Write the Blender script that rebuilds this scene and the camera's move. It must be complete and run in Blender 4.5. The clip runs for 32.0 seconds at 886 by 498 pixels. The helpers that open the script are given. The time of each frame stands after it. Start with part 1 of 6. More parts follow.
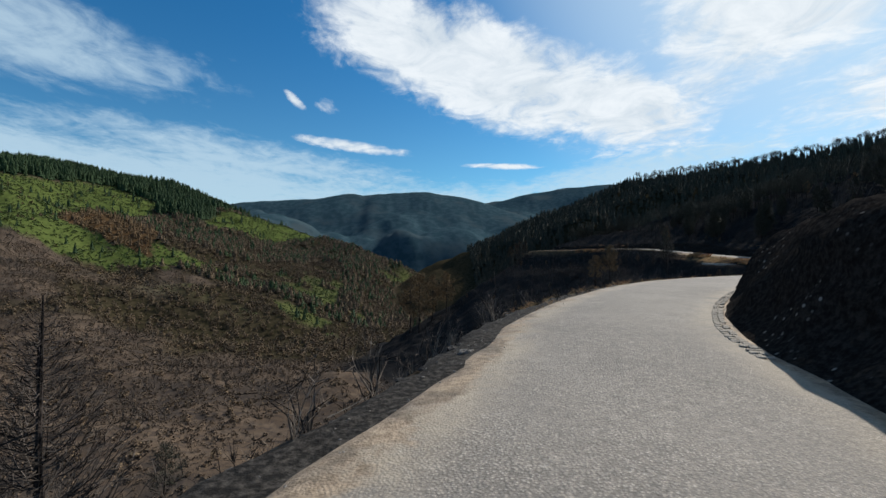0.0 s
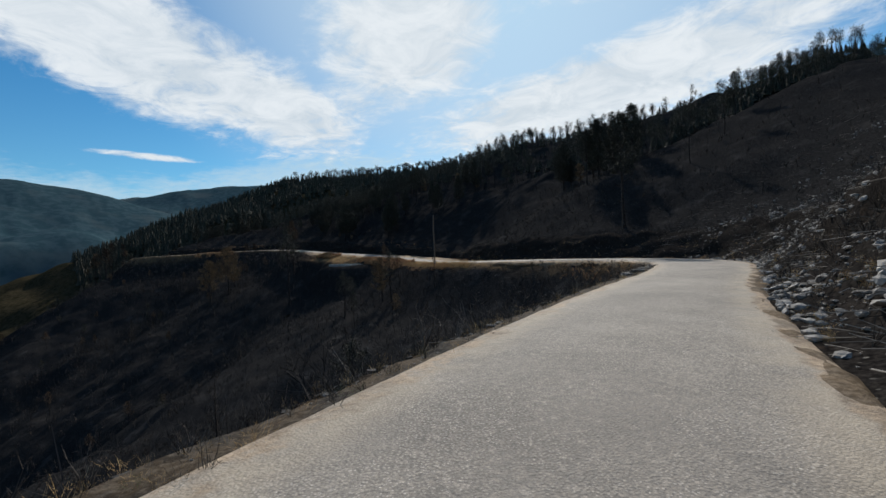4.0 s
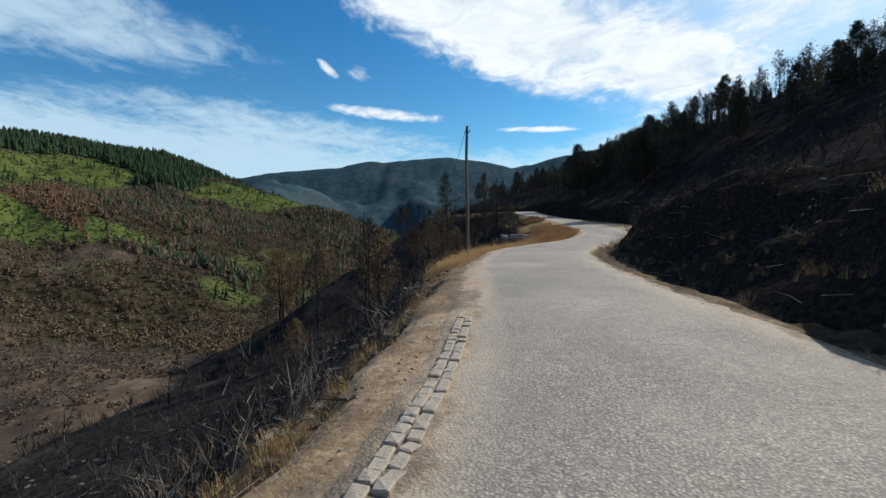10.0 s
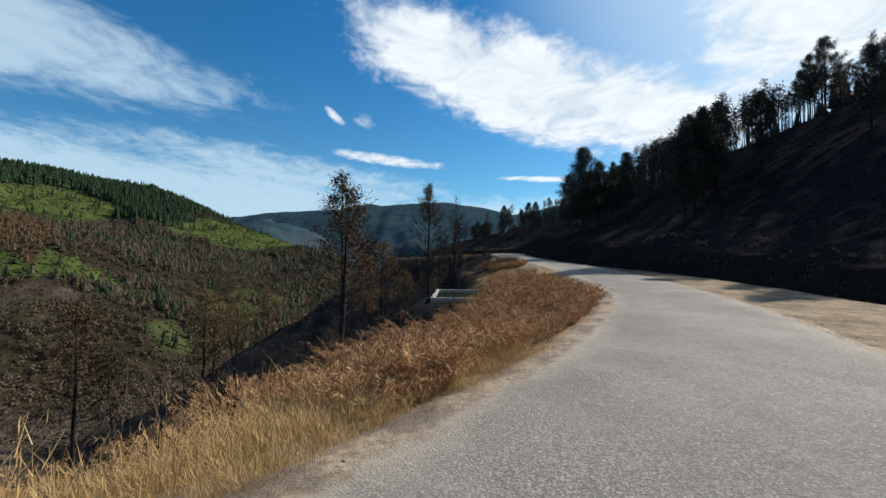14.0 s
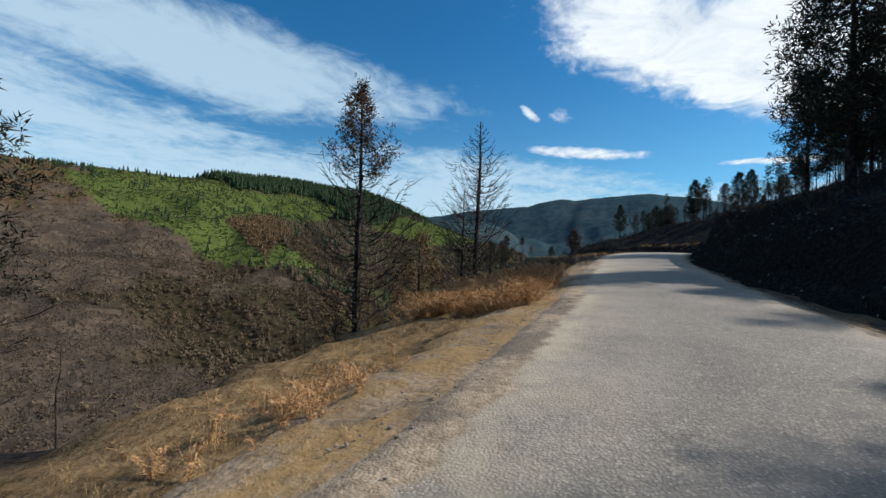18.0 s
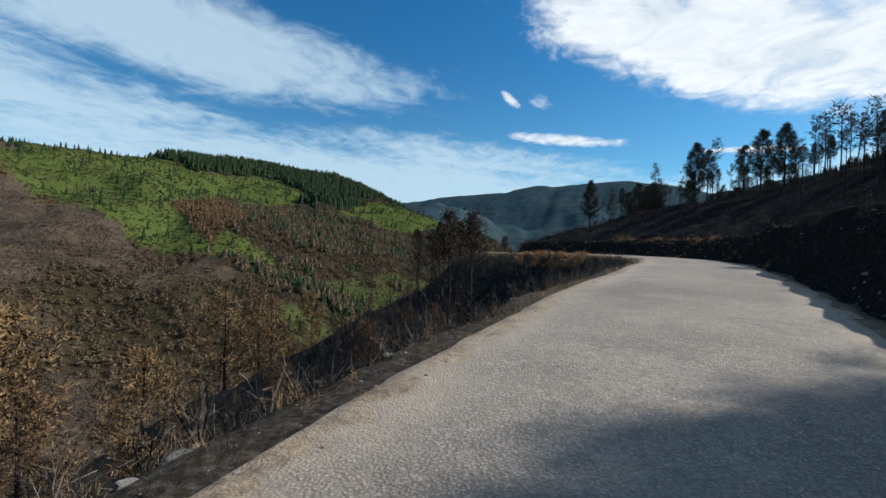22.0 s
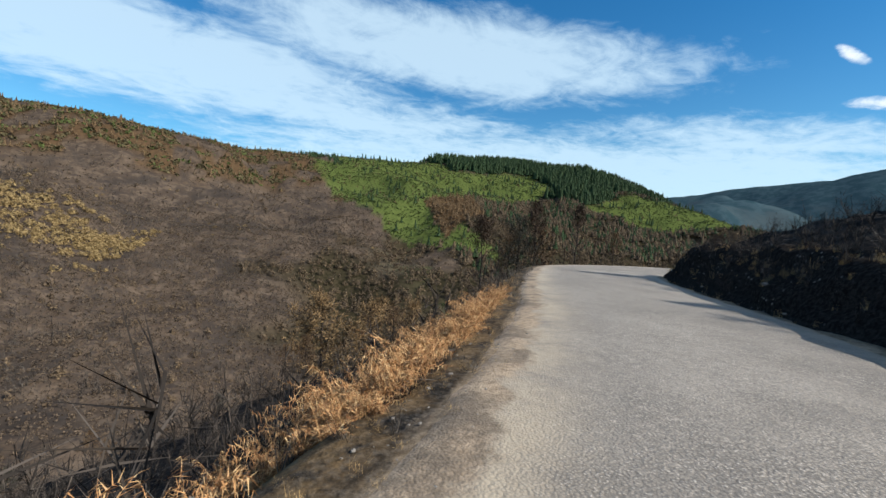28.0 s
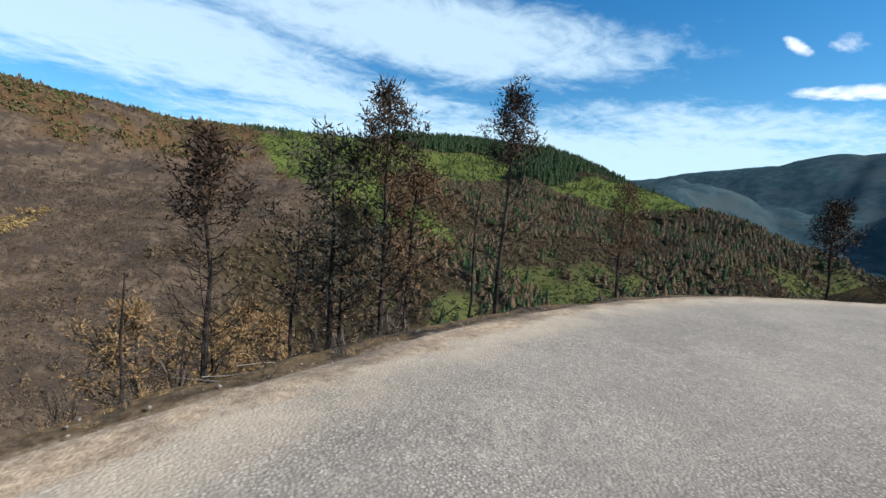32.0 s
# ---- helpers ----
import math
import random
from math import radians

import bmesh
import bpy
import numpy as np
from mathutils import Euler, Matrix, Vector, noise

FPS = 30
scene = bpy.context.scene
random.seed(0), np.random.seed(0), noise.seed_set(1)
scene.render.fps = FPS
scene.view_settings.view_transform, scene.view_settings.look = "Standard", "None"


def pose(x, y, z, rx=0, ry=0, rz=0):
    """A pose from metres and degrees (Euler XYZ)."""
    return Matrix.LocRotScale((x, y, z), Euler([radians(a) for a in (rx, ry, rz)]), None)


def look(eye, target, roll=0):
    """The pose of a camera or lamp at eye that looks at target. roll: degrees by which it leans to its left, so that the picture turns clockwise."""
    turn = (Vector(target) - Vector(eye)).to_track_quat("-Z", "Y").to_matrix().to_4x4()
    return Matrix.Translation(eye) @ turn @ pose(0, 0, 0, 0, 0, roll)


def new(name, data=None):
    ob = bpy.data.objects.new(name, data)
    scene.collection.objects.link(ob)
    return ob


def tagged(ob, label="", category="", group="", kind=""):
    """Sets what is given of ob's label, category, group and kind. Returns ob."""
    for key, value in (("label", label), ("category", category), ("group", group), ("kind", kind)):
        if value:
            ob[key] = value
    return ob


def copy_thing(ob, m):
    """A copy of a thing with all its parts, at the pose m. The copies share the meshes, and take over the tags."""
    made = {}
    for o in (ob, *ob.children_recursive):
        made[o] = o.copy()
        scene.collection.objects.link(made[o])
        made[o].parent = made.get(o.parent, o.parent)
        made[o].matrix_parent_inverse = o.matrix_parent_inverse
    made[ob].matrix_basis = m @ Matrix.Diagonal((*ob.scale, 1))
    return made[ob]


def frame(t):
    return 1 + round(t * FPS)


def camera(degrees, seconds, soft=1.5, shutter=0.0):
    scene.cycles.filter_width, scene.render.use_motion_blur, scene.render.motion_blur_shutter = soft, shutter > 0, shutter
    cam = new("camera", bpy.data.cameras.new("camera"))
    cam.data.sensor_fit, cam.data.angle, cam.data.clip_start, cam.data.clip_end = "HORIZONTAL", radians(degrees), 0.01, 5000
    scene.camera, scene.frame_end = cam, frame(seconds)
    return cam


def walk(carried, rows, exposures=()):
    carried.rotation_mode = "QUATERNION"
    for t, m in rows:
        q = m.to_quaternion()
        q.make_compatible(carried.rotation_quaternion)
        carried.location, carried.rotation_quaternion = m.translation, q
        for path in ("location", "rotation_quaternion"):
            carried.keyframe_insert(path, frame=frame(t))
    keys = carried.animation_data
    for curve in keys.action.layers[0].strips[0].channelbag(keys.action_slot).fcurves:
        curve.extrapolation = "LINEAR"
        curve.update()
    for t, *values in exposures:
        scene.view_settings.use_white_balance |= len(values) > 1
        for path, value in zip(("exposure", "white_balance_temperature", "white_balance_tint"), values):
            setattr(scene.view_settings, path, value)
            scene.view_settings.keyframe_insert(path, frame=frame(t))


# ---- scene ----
from mathutils.bvhtree import BVHTree

# camera: seconds, place in metres, tilt, lean and heading in degrees
cam = camera(91.6, 32.0)
PATH = [
    (0.0, pose(0.00, 0.00, 1.60, 90.44, -0.15, 0.02)),
    (0.5, pose(2.16, 4.48, 1.61, 90.56, 0.08, -1.54)),
    (1.0, pose(4.46, 8.88, 1.62, 90.60, 0.39, -4.71)),
    (1.5, pose(7.03, 13.13, 1.63, 90.48, 0.78, -9.17)),
    (2.0, pose(9.97, 17.11, 1.64, 90.13, 1.21, -15.23)),
    (2.5, pose(13.32, 20.73, 1.65, 89.87, 1.68, -21.85)),
    (3.0, pose(17.12, 23.86, 1.66, 89.75, 2.02, -29.20)),
    (3.5, pose(21.27, 26.45, 1.67, 89.81, 2.19, -36.03)),
    (4.0, pose(25.66, 28.54, 1.67, 89.80, 2.35, -41.88)),
    (4.5, pose(30.20, 30.21, 1.67, 89.61, 2.44, -45.97)),
    (5.0, pose(34.76, 31.62, 1.66, 89.70, 2.55, -48.65)),
    (5.5, pose(39.30, 32.85, 1.64, 90.16, 2.71, -49.99)),
    (6.0, pose(43.78, 34.01, 1.62, 90.81, 2.96, -49.89)),
    (6.5, pose(48.15, 35.22, 1.59, 91.37, 3.23, -48.22)),
    (7.0, pose(52.32, 36.75, 1.55, 91.57, 3.39, -44.87)),
    (7.5, pose(56.33, 38.37, 1.48, 91.32, 3.21, -39.85)),
    (8.0, pose(59.97, 40.48, 1.41, 90.49, 2.88, -32.80)),
    (8.5, pose(63.13, 43.08, 1.32, 88.97, 2.60, -24.58)),
    (9.0, pose(65.99, 45.90, 1.27, 87.25, 2.18, -14.74)),
    (9.5, pose(68.19, 49.21, 1.23, 86.11, 1.61, -5.09)),
    (10.0, pose(69.70, 52.90, 1.21, 86.14, 0.88, 4.76)),
    (10.5, pose(70.65, 56.84, 1.19, 86.90, 0.20, 12.80)),
    (11.0, pose(71.06, 61.00, 1.17, 87.78, -0.38, 18.85)),
    (11.5, pose(71.37, 65.21, 1.12, 88.59, -0.52, 21.18)),
    (12.0, pose(71.73, 69.51, 1.05, 89.43, -0.50, 20.17)),
    (12.5, pose(72.31, 73.89, 0.97, 90.16, -0.69, 16.84)),
    (13.0, pose(73.27, 78.31, 0.89, 90.81, -0.87, 12.10)),
    (13.5, pose(74.70, 82.70, 0.81, 91.55, -0.93, 7.90)),
    (14.0, pose(76.37, 87.09, 0.73, 92.08, -0.80, 4.56)),
    (14.5, pose(78.21, 91.42, 0.68, 92.28, -0.56, 3.39)),
    (15.0, pose(80.01, 95.72, 0.67, 92.16, -0.41, 5.08)),
    (15.5, pose(81.57, 100.00, 0.72, 91.82, -0.50, 9.12)),
    (16.0, pose(82.92, 104.19, 0.85, 91.39, -0.84, 14.15)),
    (16.5, pose(83.82, 108.34, 1.05, 90.97, -1.20, 19.35)),
    (17.0, pose(84.24, 112.50, 1.29, 91.01, -1.49, 23.96)),
    (17.5, pose(84.43, 116.63, 1.57, 91.13, -1.69, 27.41)),
    (18.0, pose(84.43, 120.78, 1.85, 91.08, -1.81, 29.97)),
    (18.5, pose(84.17, 124.92, 2.13, 90.89, -2.00, 31.49)),
    (19.0, pose(83.79, 129.12, 2.39, 90.56, -2.27, 32.11)),
    (19.5, pose(83.25, 133.32, 2.64, 90.29, -2.14, 32.13)),
    (20.0, pose(82.63, 137.47, 2.89, 89.95, -2.13, 31.76)),
    (20.5, pose(82.19, 141.58, 3.15, 89.72, -2.24, 31.11)),
    (21.0, pose(81.78, 145.65, 3.40, 89.70, -2.21, 30.11)),
    (21.5, pose(81.42, 149.67, 3.65, 89.73, -2.04, 28.66)),
    (22.0, pose(81.21, 153.67, 3.89, 89.29, -2.02, 27.31)),
    (22.5, pose(81.11, 157.69, 4.11, 88.48, -1.95, 26.16)),
    (23.0, pose(81.33, 161.73, 4.30, 88.28, -1.82, 25.43)),
    (23.5, pose(81.55, 165.76, 4.46, 89.15, -1.75, 24.90)),
    (24.0, pose(81.81, 169.80, 4.58, 90.37, -1.85, 24.85)),
    (24.5, pose(81.94, 173.85, 4.68, 90.96, -1.98, 25.50)),
    (25.0, pose(81.92, 177.89, 4.76, 90.77, -2.02, 26.94)),
    (25.5, pose(81.74, 181.93, 4.82, 90.08, -2.04, 29.76)),
    (26.0, pose(81.31, 185.95, 4.87, 89.34, -2.18, 34.44)),
    (26.5, pose(80.49, 189.88, 4.91, 88.91, -2.52, 40.89)),
    (27.0, pose(79.43, 193.75, 4.93, 88.81, -3.01, 48.29)),
    (27.5, pose(77.67, 197.33, 4.94, 88.46, -3.28, 55.16)),
    (28.0, pose(75.38, 200.60, 4.92, 87.22, -3.53, 61.26)),
    (28.5, pose(72.82, 203.68, 4.87, 86.13, -3.70, 65.23)),
    (29.0, pose(70.00, 206.56, 4.80, 85.65, -3.85, 67.85)),
    (29.5, pose(67.12, 209.35, 4.71, 85.61, -4.05, 69.23)),
    (30.0, pose(64.25, 212.10, 4.60, 85.32, -4.16, 69.37)),
    (30.5, pose(61.56, 214.95, 4.50, 84.85, -4.18, 68.24)),
    (31.0, pose(58.91, 217.86, 4.41, 84.68, -4.36, 65.44)),
    (31.5, pose(56.48, 220.92, 4.33, 84.96, -4.47, 61.75)),
    (32.0, pose(54.17, 224.04, 4.25, 85.09, -3.82, 56.63)),
]
walk(cam, PATH, ((0.0, -0.05), (2.0, -0.1), (4.0, -0.18), (5.5, 0.0), (7.0, 0.07), (9.0, 0.13), (13.0, 0.06), (17.0, 0.12), (19.3, 0.06), (20.1, 0.4), (20.9, 0.2), (22.0, 0.08), (24.5, 0.12), (27.0, 0.36), (30.0, 0.3), (32.0, 0.5)))

# ---------------------------------------------------------------- light
SUN_AZ, SUN_EL = 51.0, 37.0
sun_way = Vector((math.sin(radians(SUN_AZ)) * math.cos(radians(SUN_EL)), math.cos(radians(SUN_AZ)) * math.cos(radians(SUN_EL)), math.sin(radians(SUN_EL))))
world = bpy.data.worlds.new("sky")
scene.world = world
world.use_nodes = True
scene.view_settings.exposure = 0.0


class Nodes:
    """A short way to write node trees."""

    def __init__(self, tree):
        self.tree = tree
        tree.nodes.clear()

    def add(self, kind, **values):
        node = self.tree.nodes.new(kind)
        for key, value in values.items():
            setattr(node, key, value)
        return node

    def put(self, socket, value):
        if isinstance(value, bpy.types.NodeSocket):
            self.tree.links.new(value, socket)
        elif value is not None:
            socket.default_value = value

    def math(self, op, a, b=None, c=None, clamp=False):
        node = self.add("ShaderNodeMath", operation=op, use_clamp=clamp)
        for socket, value in zip(node.inputs, (a, b, c)):
            self.put(socket, value)
        return node.outputs[0]

    def vec(self, op, a, b=None):
        node = self.add("ShaderNodeVectorMath", operation=op)
        self.put(node.inputs[0], a)
        self.put(node.inputs[1], b)
        return node.outputs[0]

    def noise(self, where, scale, detail=4.0, rough=0.55, distortion=0.0):
        node = self.add("ShaderNodeTexNoise")
        self.put(node.inputs["Vector"], where)
        self.put(node.inputs["Scale"], scale)
        self.put(node.inputs["Detail"], detail)
        self.put(node.inputs["Roughness"], rough)
        self.put(node.inputs["Distortion"], distortion)
        return node.outputs["Fac"]

    def voronoi(self, where, scale, feature="F1", out="Distance"):
        node = self.add("ShaderNodeTexVoronoi", feature=feature)
        self.put(node.inputs["Vector"], where)
        self.put(node.inputs["Scale"], scale)
        return node.outputs[out]

    def step(self, value, low, high, a=0.0, b=1.0):
        node = self.add("ShaderNodeMapRange", interpolation_type="SMOOTHSTEP")
        for socket, v in zip(node.inputs, (value, low, high, a, b)):
            self.put(socket, v)
        return node.outputs[0]

    def mix(self, fac, a, b, blend="MIX"):
        node = self.add("ShaderNodeMix", data_type="RGBA", blend_type=blend)
        self.put(node.inputs[0], fac)
        for socket, v in ((node.inputs[6], a), (node.inputs[7], b)):
            self.put(socket, (*v, 1.0) if isinstance(v, tuple) and len(v) == 3 else v)
        return node.outputs[2]

    def attr(self, name):
        return self.add("ShaderNodeAttribute", attribute_name=name).outputs["Fac"]


def build_sky():
    n = Nodes(world.node_tree)
    sky = n.add("ShaderNodeTexSky", sky_type="NISHITA", sun_disc=False)
    sky.sun_elevation, sky.sun_rotation = radians(SUN_EL), radians(SUN_AZ)
    sky.altitude, sky.air_density, sky.dust_density, sky.ozone_density = 700, 1.0, 0.7, 4.0
    way = n.add("ShaderNodeTexCoord").outputs["Generated"]
    part = n.add("ShaderNodeSeparateXYZ")
    n.put(part.inputs[0], way)
    dx, dy, dz = part.outputs
    az = n.math("DEGREES", n.math("ARCTAN2", dx, dy))
    el = n.math("DEGREES", n.math("ARCSINE", dz))
    lift = n.math("MAXIMUM", n.math("ADD", dz, 0.10), 0.05)
    flat = n.add("ShaderNodeCombineXYZ")
    n.put(flat.inputs[0], n.math("DIVIDE", dx, lift))
    n.put(flat.inputs[1], n.math("DIVIDE", dy, lift))
    big = n.noise(flat.outputs[0], 1.1, 7, 0.6, 0.3)
    turned = n.add("ShaderNodeMapping")
    turned.inputs["Rotation"].default_value = (0, 0, radians(35))
    turned.inputs["Scale"].default_value = (7.0, 4.0, 1.0)
    n.put(turned.inputs["Vector"], flat.outputs[0])
    fine = n.noise(turned.outputs[0], 1.6, 5, 0.6, 0.4)
    # clouds: bearing, height, half length, half width, lean (degrees), weight; thick ones and thin veils
    thick = (
        (6, 22.5, 27, 6.5, -17, 1.0), (20, 18.0, 13, 4.8, -16, 1.0), (38, 26.5, 13, 8.5, 8, 1.1), (31, 19.5, 4, 4, -20, 0.35),
        (66, 18.5, 28, 5.5, 11, 1.0), (-19.0, 18.4, 1.5, 0.5, -38, 0.5), (-15.2, 18.1, 0.9, 0.5, -20, 0.1), (-12, 13.5, 7.5, 0.7, -5, 0.6),
        (8, 11.2, 5.0, 0.4, -2, 0.7), (60, 45, 45, 16, 0, 0.6), (170, 30, 60, 14, 0, 0.6),
    )
    veil = (
        (-60, 21.5, 30, 5.0, -4, 1.0), (-98, 16.5, 36, 5.2, -3, 1.1), (-78, 13.4, 26, 2.4, -2, 0.9), (-40, 7.5, 52, 4.6, -3, 1.1),
        (-25, 11.0, 20, 2.5, -6, 0.6), (22, 9.0, 16, 2.6, 8, 0.8), (-60, 50, 50, 14, 0, 0.5), (5, 5, 60, 4, 0, 0.8),
    )

    def bank(rows):
        total = None
        for a, e, ra, rb, lean, weight in rows:
            c, s = math.cos(radians(lean)), math.sin(radians(lean))
            da, de = n.math("SUBTRACT", az, a), n.math("SUBTRACT", el, e)
            p = n.math("ADD", n.math("MULTIPLY", da, c / ra), n.math("MULTIPLY", de, s / ra))
            q = n.math("ADD", n.math("MULTIPLY", da, -s / rb), n.math("MULTIPLY", de, c / rb))
            r = n.math("ADD", n.math("MULTIPLY", p, p), n.math("MULTIPLY", q, q))
            one = n.math("MULTIPLY", n.math("SUBTRACT", 1.0, r), weight)
            total = one if total is None else n.math("SMOOTH_MAX", total, one, 0.15)
        return n.math("MAXIMUM", total, -1.2)

    mid = n.noise(flat.outputs[0], 3.6, 8, 0.66, 0.8)
    rag = n.math("ADD", n.math("MULTIPLY", n.math("SUBTRACT", big, 0.5), 1.2),
                 n.math("ADD", n.math("MULTIPLY", n.math("SUBTRACT", mid, 0.5), 1.7), n.math("MULTIPLY", n.math("SUBTRACT", fine, 0.5), 1.0)))
    dense = n.math("MULTIPLY", n.step(n.math("ADD", bank(thick), rag), -0.2, 0.75), 0.97)
    thin = n.math("MULTIPLY", n.step(n.math("ADD", bank(veil), rag), -0.35, 0.9), 0.72)
    grade = n.mix(n.step(el, 3, 30), (0.54, 0.96, 1.02), (0.21, 0.79, 1.04))
    blue = n.mix(1.0, sky.outputs[0], grade, "MULTIPLY")
    to_sun = n.add("ShaderNodeVectorMath", operation="DOT_PRODUCT")
    n.put(to_sun.inputs[0], way)
    to_sun.inputs[1].default_value = sun_way
    blue = n.mix(n.step(to_sun.outputs["Value"], 0.72, 1.0, 0.0, 0.75), blue, (6.2, 7.6, 8.8))
    white = n.mix(n.step(mid, 0.3, 0.7), (6.3, 7.1, 7.8), (8.4, 8.9, 9.3))
    col = n.mix(thin, blue, (5.3, 6.9, 8.0))
    col = n.mix(dense, col, white)
    back = n.add("ShaderNodeBackground")
    n.put(back.inputs["Color"], col)
    n.put(back.inputs["Strength"], 0.11)
    n.tree.links.new(back.outputs[0], n.add("ShaderNodeOutputWorld").inputs["Surface"])


build_sky()
sun = new("sun", bpy.data.lights.new("sun", "SUN"))
sun.data.energy, sun.data.angle, sun.data.color = 4.8, radians(0.6), (1.0, 0.95, 0.87)
sun.matrix_world = look(sun_way * 300, (0, 0, 0))


# ---------------------------------------------------------------- materials
def surface(name, colour, rough=0.85, bump=None, depth=0.02, spec=0.3, metal=0.0):
    """colour and bump are functions of (nodes, world position) that return a socket or a plain value."""
    mat = bpy.data.materials.new(name)
    mat.use_nodes = True
    n = Nodes(mat.node_tree)
    where = n.add("ShaderNodeNewGeometry").outputs["Position"]
    bsdf = n.add("ShaderNodeBsdfPrincipled")
    value = colour(n, where)
    n.put(bsdf.inputs["Base Color"], (*value, 1.0) if isinstance(value, tuple) else value)
    n.put(bsdf.inputs["Roughness"], rough(n, where) if callable(rough) else rough)
    n.put(bsdf.inputs["Specular IOR Level"], spec)
    n.put(bsdf.inputs["Metallic"], metal)
    if bump:
        node = n.add("ShaderNodeBump")
        n.put(node.inputs["Strength"], 1.0)
        n.put(node.inputs["Distance"], depth)
        n.put(node.inputs["Height"], bump(n, where))
        n.put(bsdf.inputs["Normal"], node.outputs[0])
    n.tree.links.new(bsdf.outputs[0], n.add("ShaderNodeOutputMaterial").inputs["Surface"])
    return mat


def varied(*colours, spread=1.0, scale=0.0):
    """Colours that differ from loose piece to loose piece, and by a slow noise."""

    def colour(n, where):
        pick = n.add("ShaderNodeNewGeometry").outputs["Random Per Island"]
        if scale:
            pick = n.math("ADD", n.math("MULTIPLY", pick, 0.6), n.math("MULTIPLY", n.noise(where, scale, 3), 0.45))
        ramp = n.add("ShaderNodeValToRGB")
        while len(ramp.color_ramp.elements) < len(colours):
            ramp.color_ramp.elements.new(0.5)
        for i, (el, c) in enumerate(zip(ramp.color_ramp.elements, colours)):
            el.position, el.color = i / max(1, len(colours) - 1), (*c, 1.0)
        n.put(ramp.inputs[0], pick)
        return ramp.outputs[0]

    return colour


def ground_colour(n, where):
    near = n.noise(where, 0.35, 6, 0.65)
    grain = n.noise(where, 5.0, 5, 0.7)
    wide = n.noise(where, 0.035, 5, 0.6)
    char = n.mix(n.step(grain, 0.35, 0.7), (0.010, 0.0098, 0.0100), (0.035, 0.0335, 0.033))
    ash = n.mix(n.math("MULTIPLY", n.step(near, 0.52, 0.75), 0.7), char, (0.056, 0.053, 0.051))
    brown = n.mix(n.step(wide, 0.4, 0.65), (0.064, 0.047, 0.035), (0.112, 0.080, 0.056))
    brown = n.mix(n.step(near, 0.45, 0.75), brown, (0.060, 0.050, 0.043))
    brown = n.mix(n.math("MULTIPLY", n.step(n.noise(where, 0.9, 4, 0.7), 0.52, 0.66), 0.6), brown, (0.026, 0.022, 0.019))
    brown = n.mix(n.math("MULTIPLY", n.step(n.noise(where, 0.11, 6, 0.7, 0.6), 0.46, 0.62), 0.6), brown, (0.15, 0.112, 0.082))
    brown = n.mix(n.math("MULTIPLY", n.step(n.noise(where, 0.19, 7, 0.75, 0.9), 0.50, 0.60), 0.7), brown, (0.045, 0.037, 0.033))
    brown = n.mix(n.math("MULTIPLY", n.step(n.noise(where, 0.028, 6, 0.68, 0.5), 0.50, 0.62), 0.6), brown, (0.034, 0.030, 0.028))
    out = n.mix(n.attr("across"), ash, brown)
    dry = n.mix(n.step(grain, 0.3, 0.7), (0.17, 0.105, 0.050), (0.33, 0.22, 0.115))
    out = n.mix(n.math("MULTIPLY", n.attr("dry"), n.step(near, 0.25, 0.6), clamp=True), out, dry)
    green = n.mix(n.step(near, 0.35, 0.65), (0.058, 0.080, 0.021), (0.096, 0.118, 0.035))
    out = n.mix(n.attr("green"), out, green)
    rust = n.mix(n.step(near, 0.3, 0.7), (0.06, 0.038, 0.02), (0.12, 0.07, 0.033))
    out = n.mix(n.attr("scorched"), out, rust)
    litter = n.mix(n.step(near, 0.35, 0.65), (0.020, 0.018, 0.010), (0.050, 0.040, 0.024))
    out = n.mix(n.attr("wood"), out, litter)
    # far ranges: aerial haze painted into the colour as a lighter blue tint
    hazed_woods = n.mix(n.step(wide, 0.42, 0.6), (0.026, 0.052, 0.064), (0.040, 0.068, 0.082))
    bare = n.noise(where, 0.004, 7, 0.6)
    hazed_woods = n.mix(n.step(bare, 0.5, 0.66), hazed_woods, (0.052, 0.072, 0.080))
    return n.mix(n.attr("distant"), out, hazed_woods)


def ground_bump(n, where):
    return n.math("ADD", n.noise(where, 2.0, 7, 0.6), n.math("MULTIPLY", n.noise(where, 14.0, 3, 0.6), 0.2))


GROUND = surface("burnt_hillside", ground_colour, 1.0, ground_bump, 0.12, 0.0)


def bank_colour(n, where):
    a = n.noise(where, 1.1, 6, 0.7)
    g = n.noise(where, 9.0, 5, 0.7)
    char = n.mix(n.step(g, 0.35, 0.7), (0.010, 0.009, 0.0085), (0.034, 0.030, 0.027))
    earth = n.mix(n.step(g, 0.3, 0.7), (0.030, 0.022, 0.016), (0.070, 0.051, 0.036))
    out = n.mix(n.step(a, 0.58, 0.76), char, earth)
    chip = n.math("MULTIPLY", n.step(n.voronoi(where, 5.0), 0.22, 0.12), n.step(n.noise(where, 0.7, 3), 0.5, 0.62))
    return n.mix(chip, out, (0.20, 0.185, 0.165))


BANK = surface("burnt_earth_bank", bank_colour, 1.0, lambda n, w: n.noise(w, 1.3, 9, 0.58), 0.14, 0.0)


def soil_colour(n, where):
    b = n.noise(where, 11.0, 5, 0.7)
    soil = n.mix(n.step(b, 0.3, 0.7), (0.22, 0.160, 0.105), (0.46, 0.352, 0.245))
    return n.mix(n.math("MULTIPLY", n.step(n.noise(where, 0.8, 5, 0.7), 0.40, 0.62), 0.7), soil, (0.085, 0.068, 0.053))


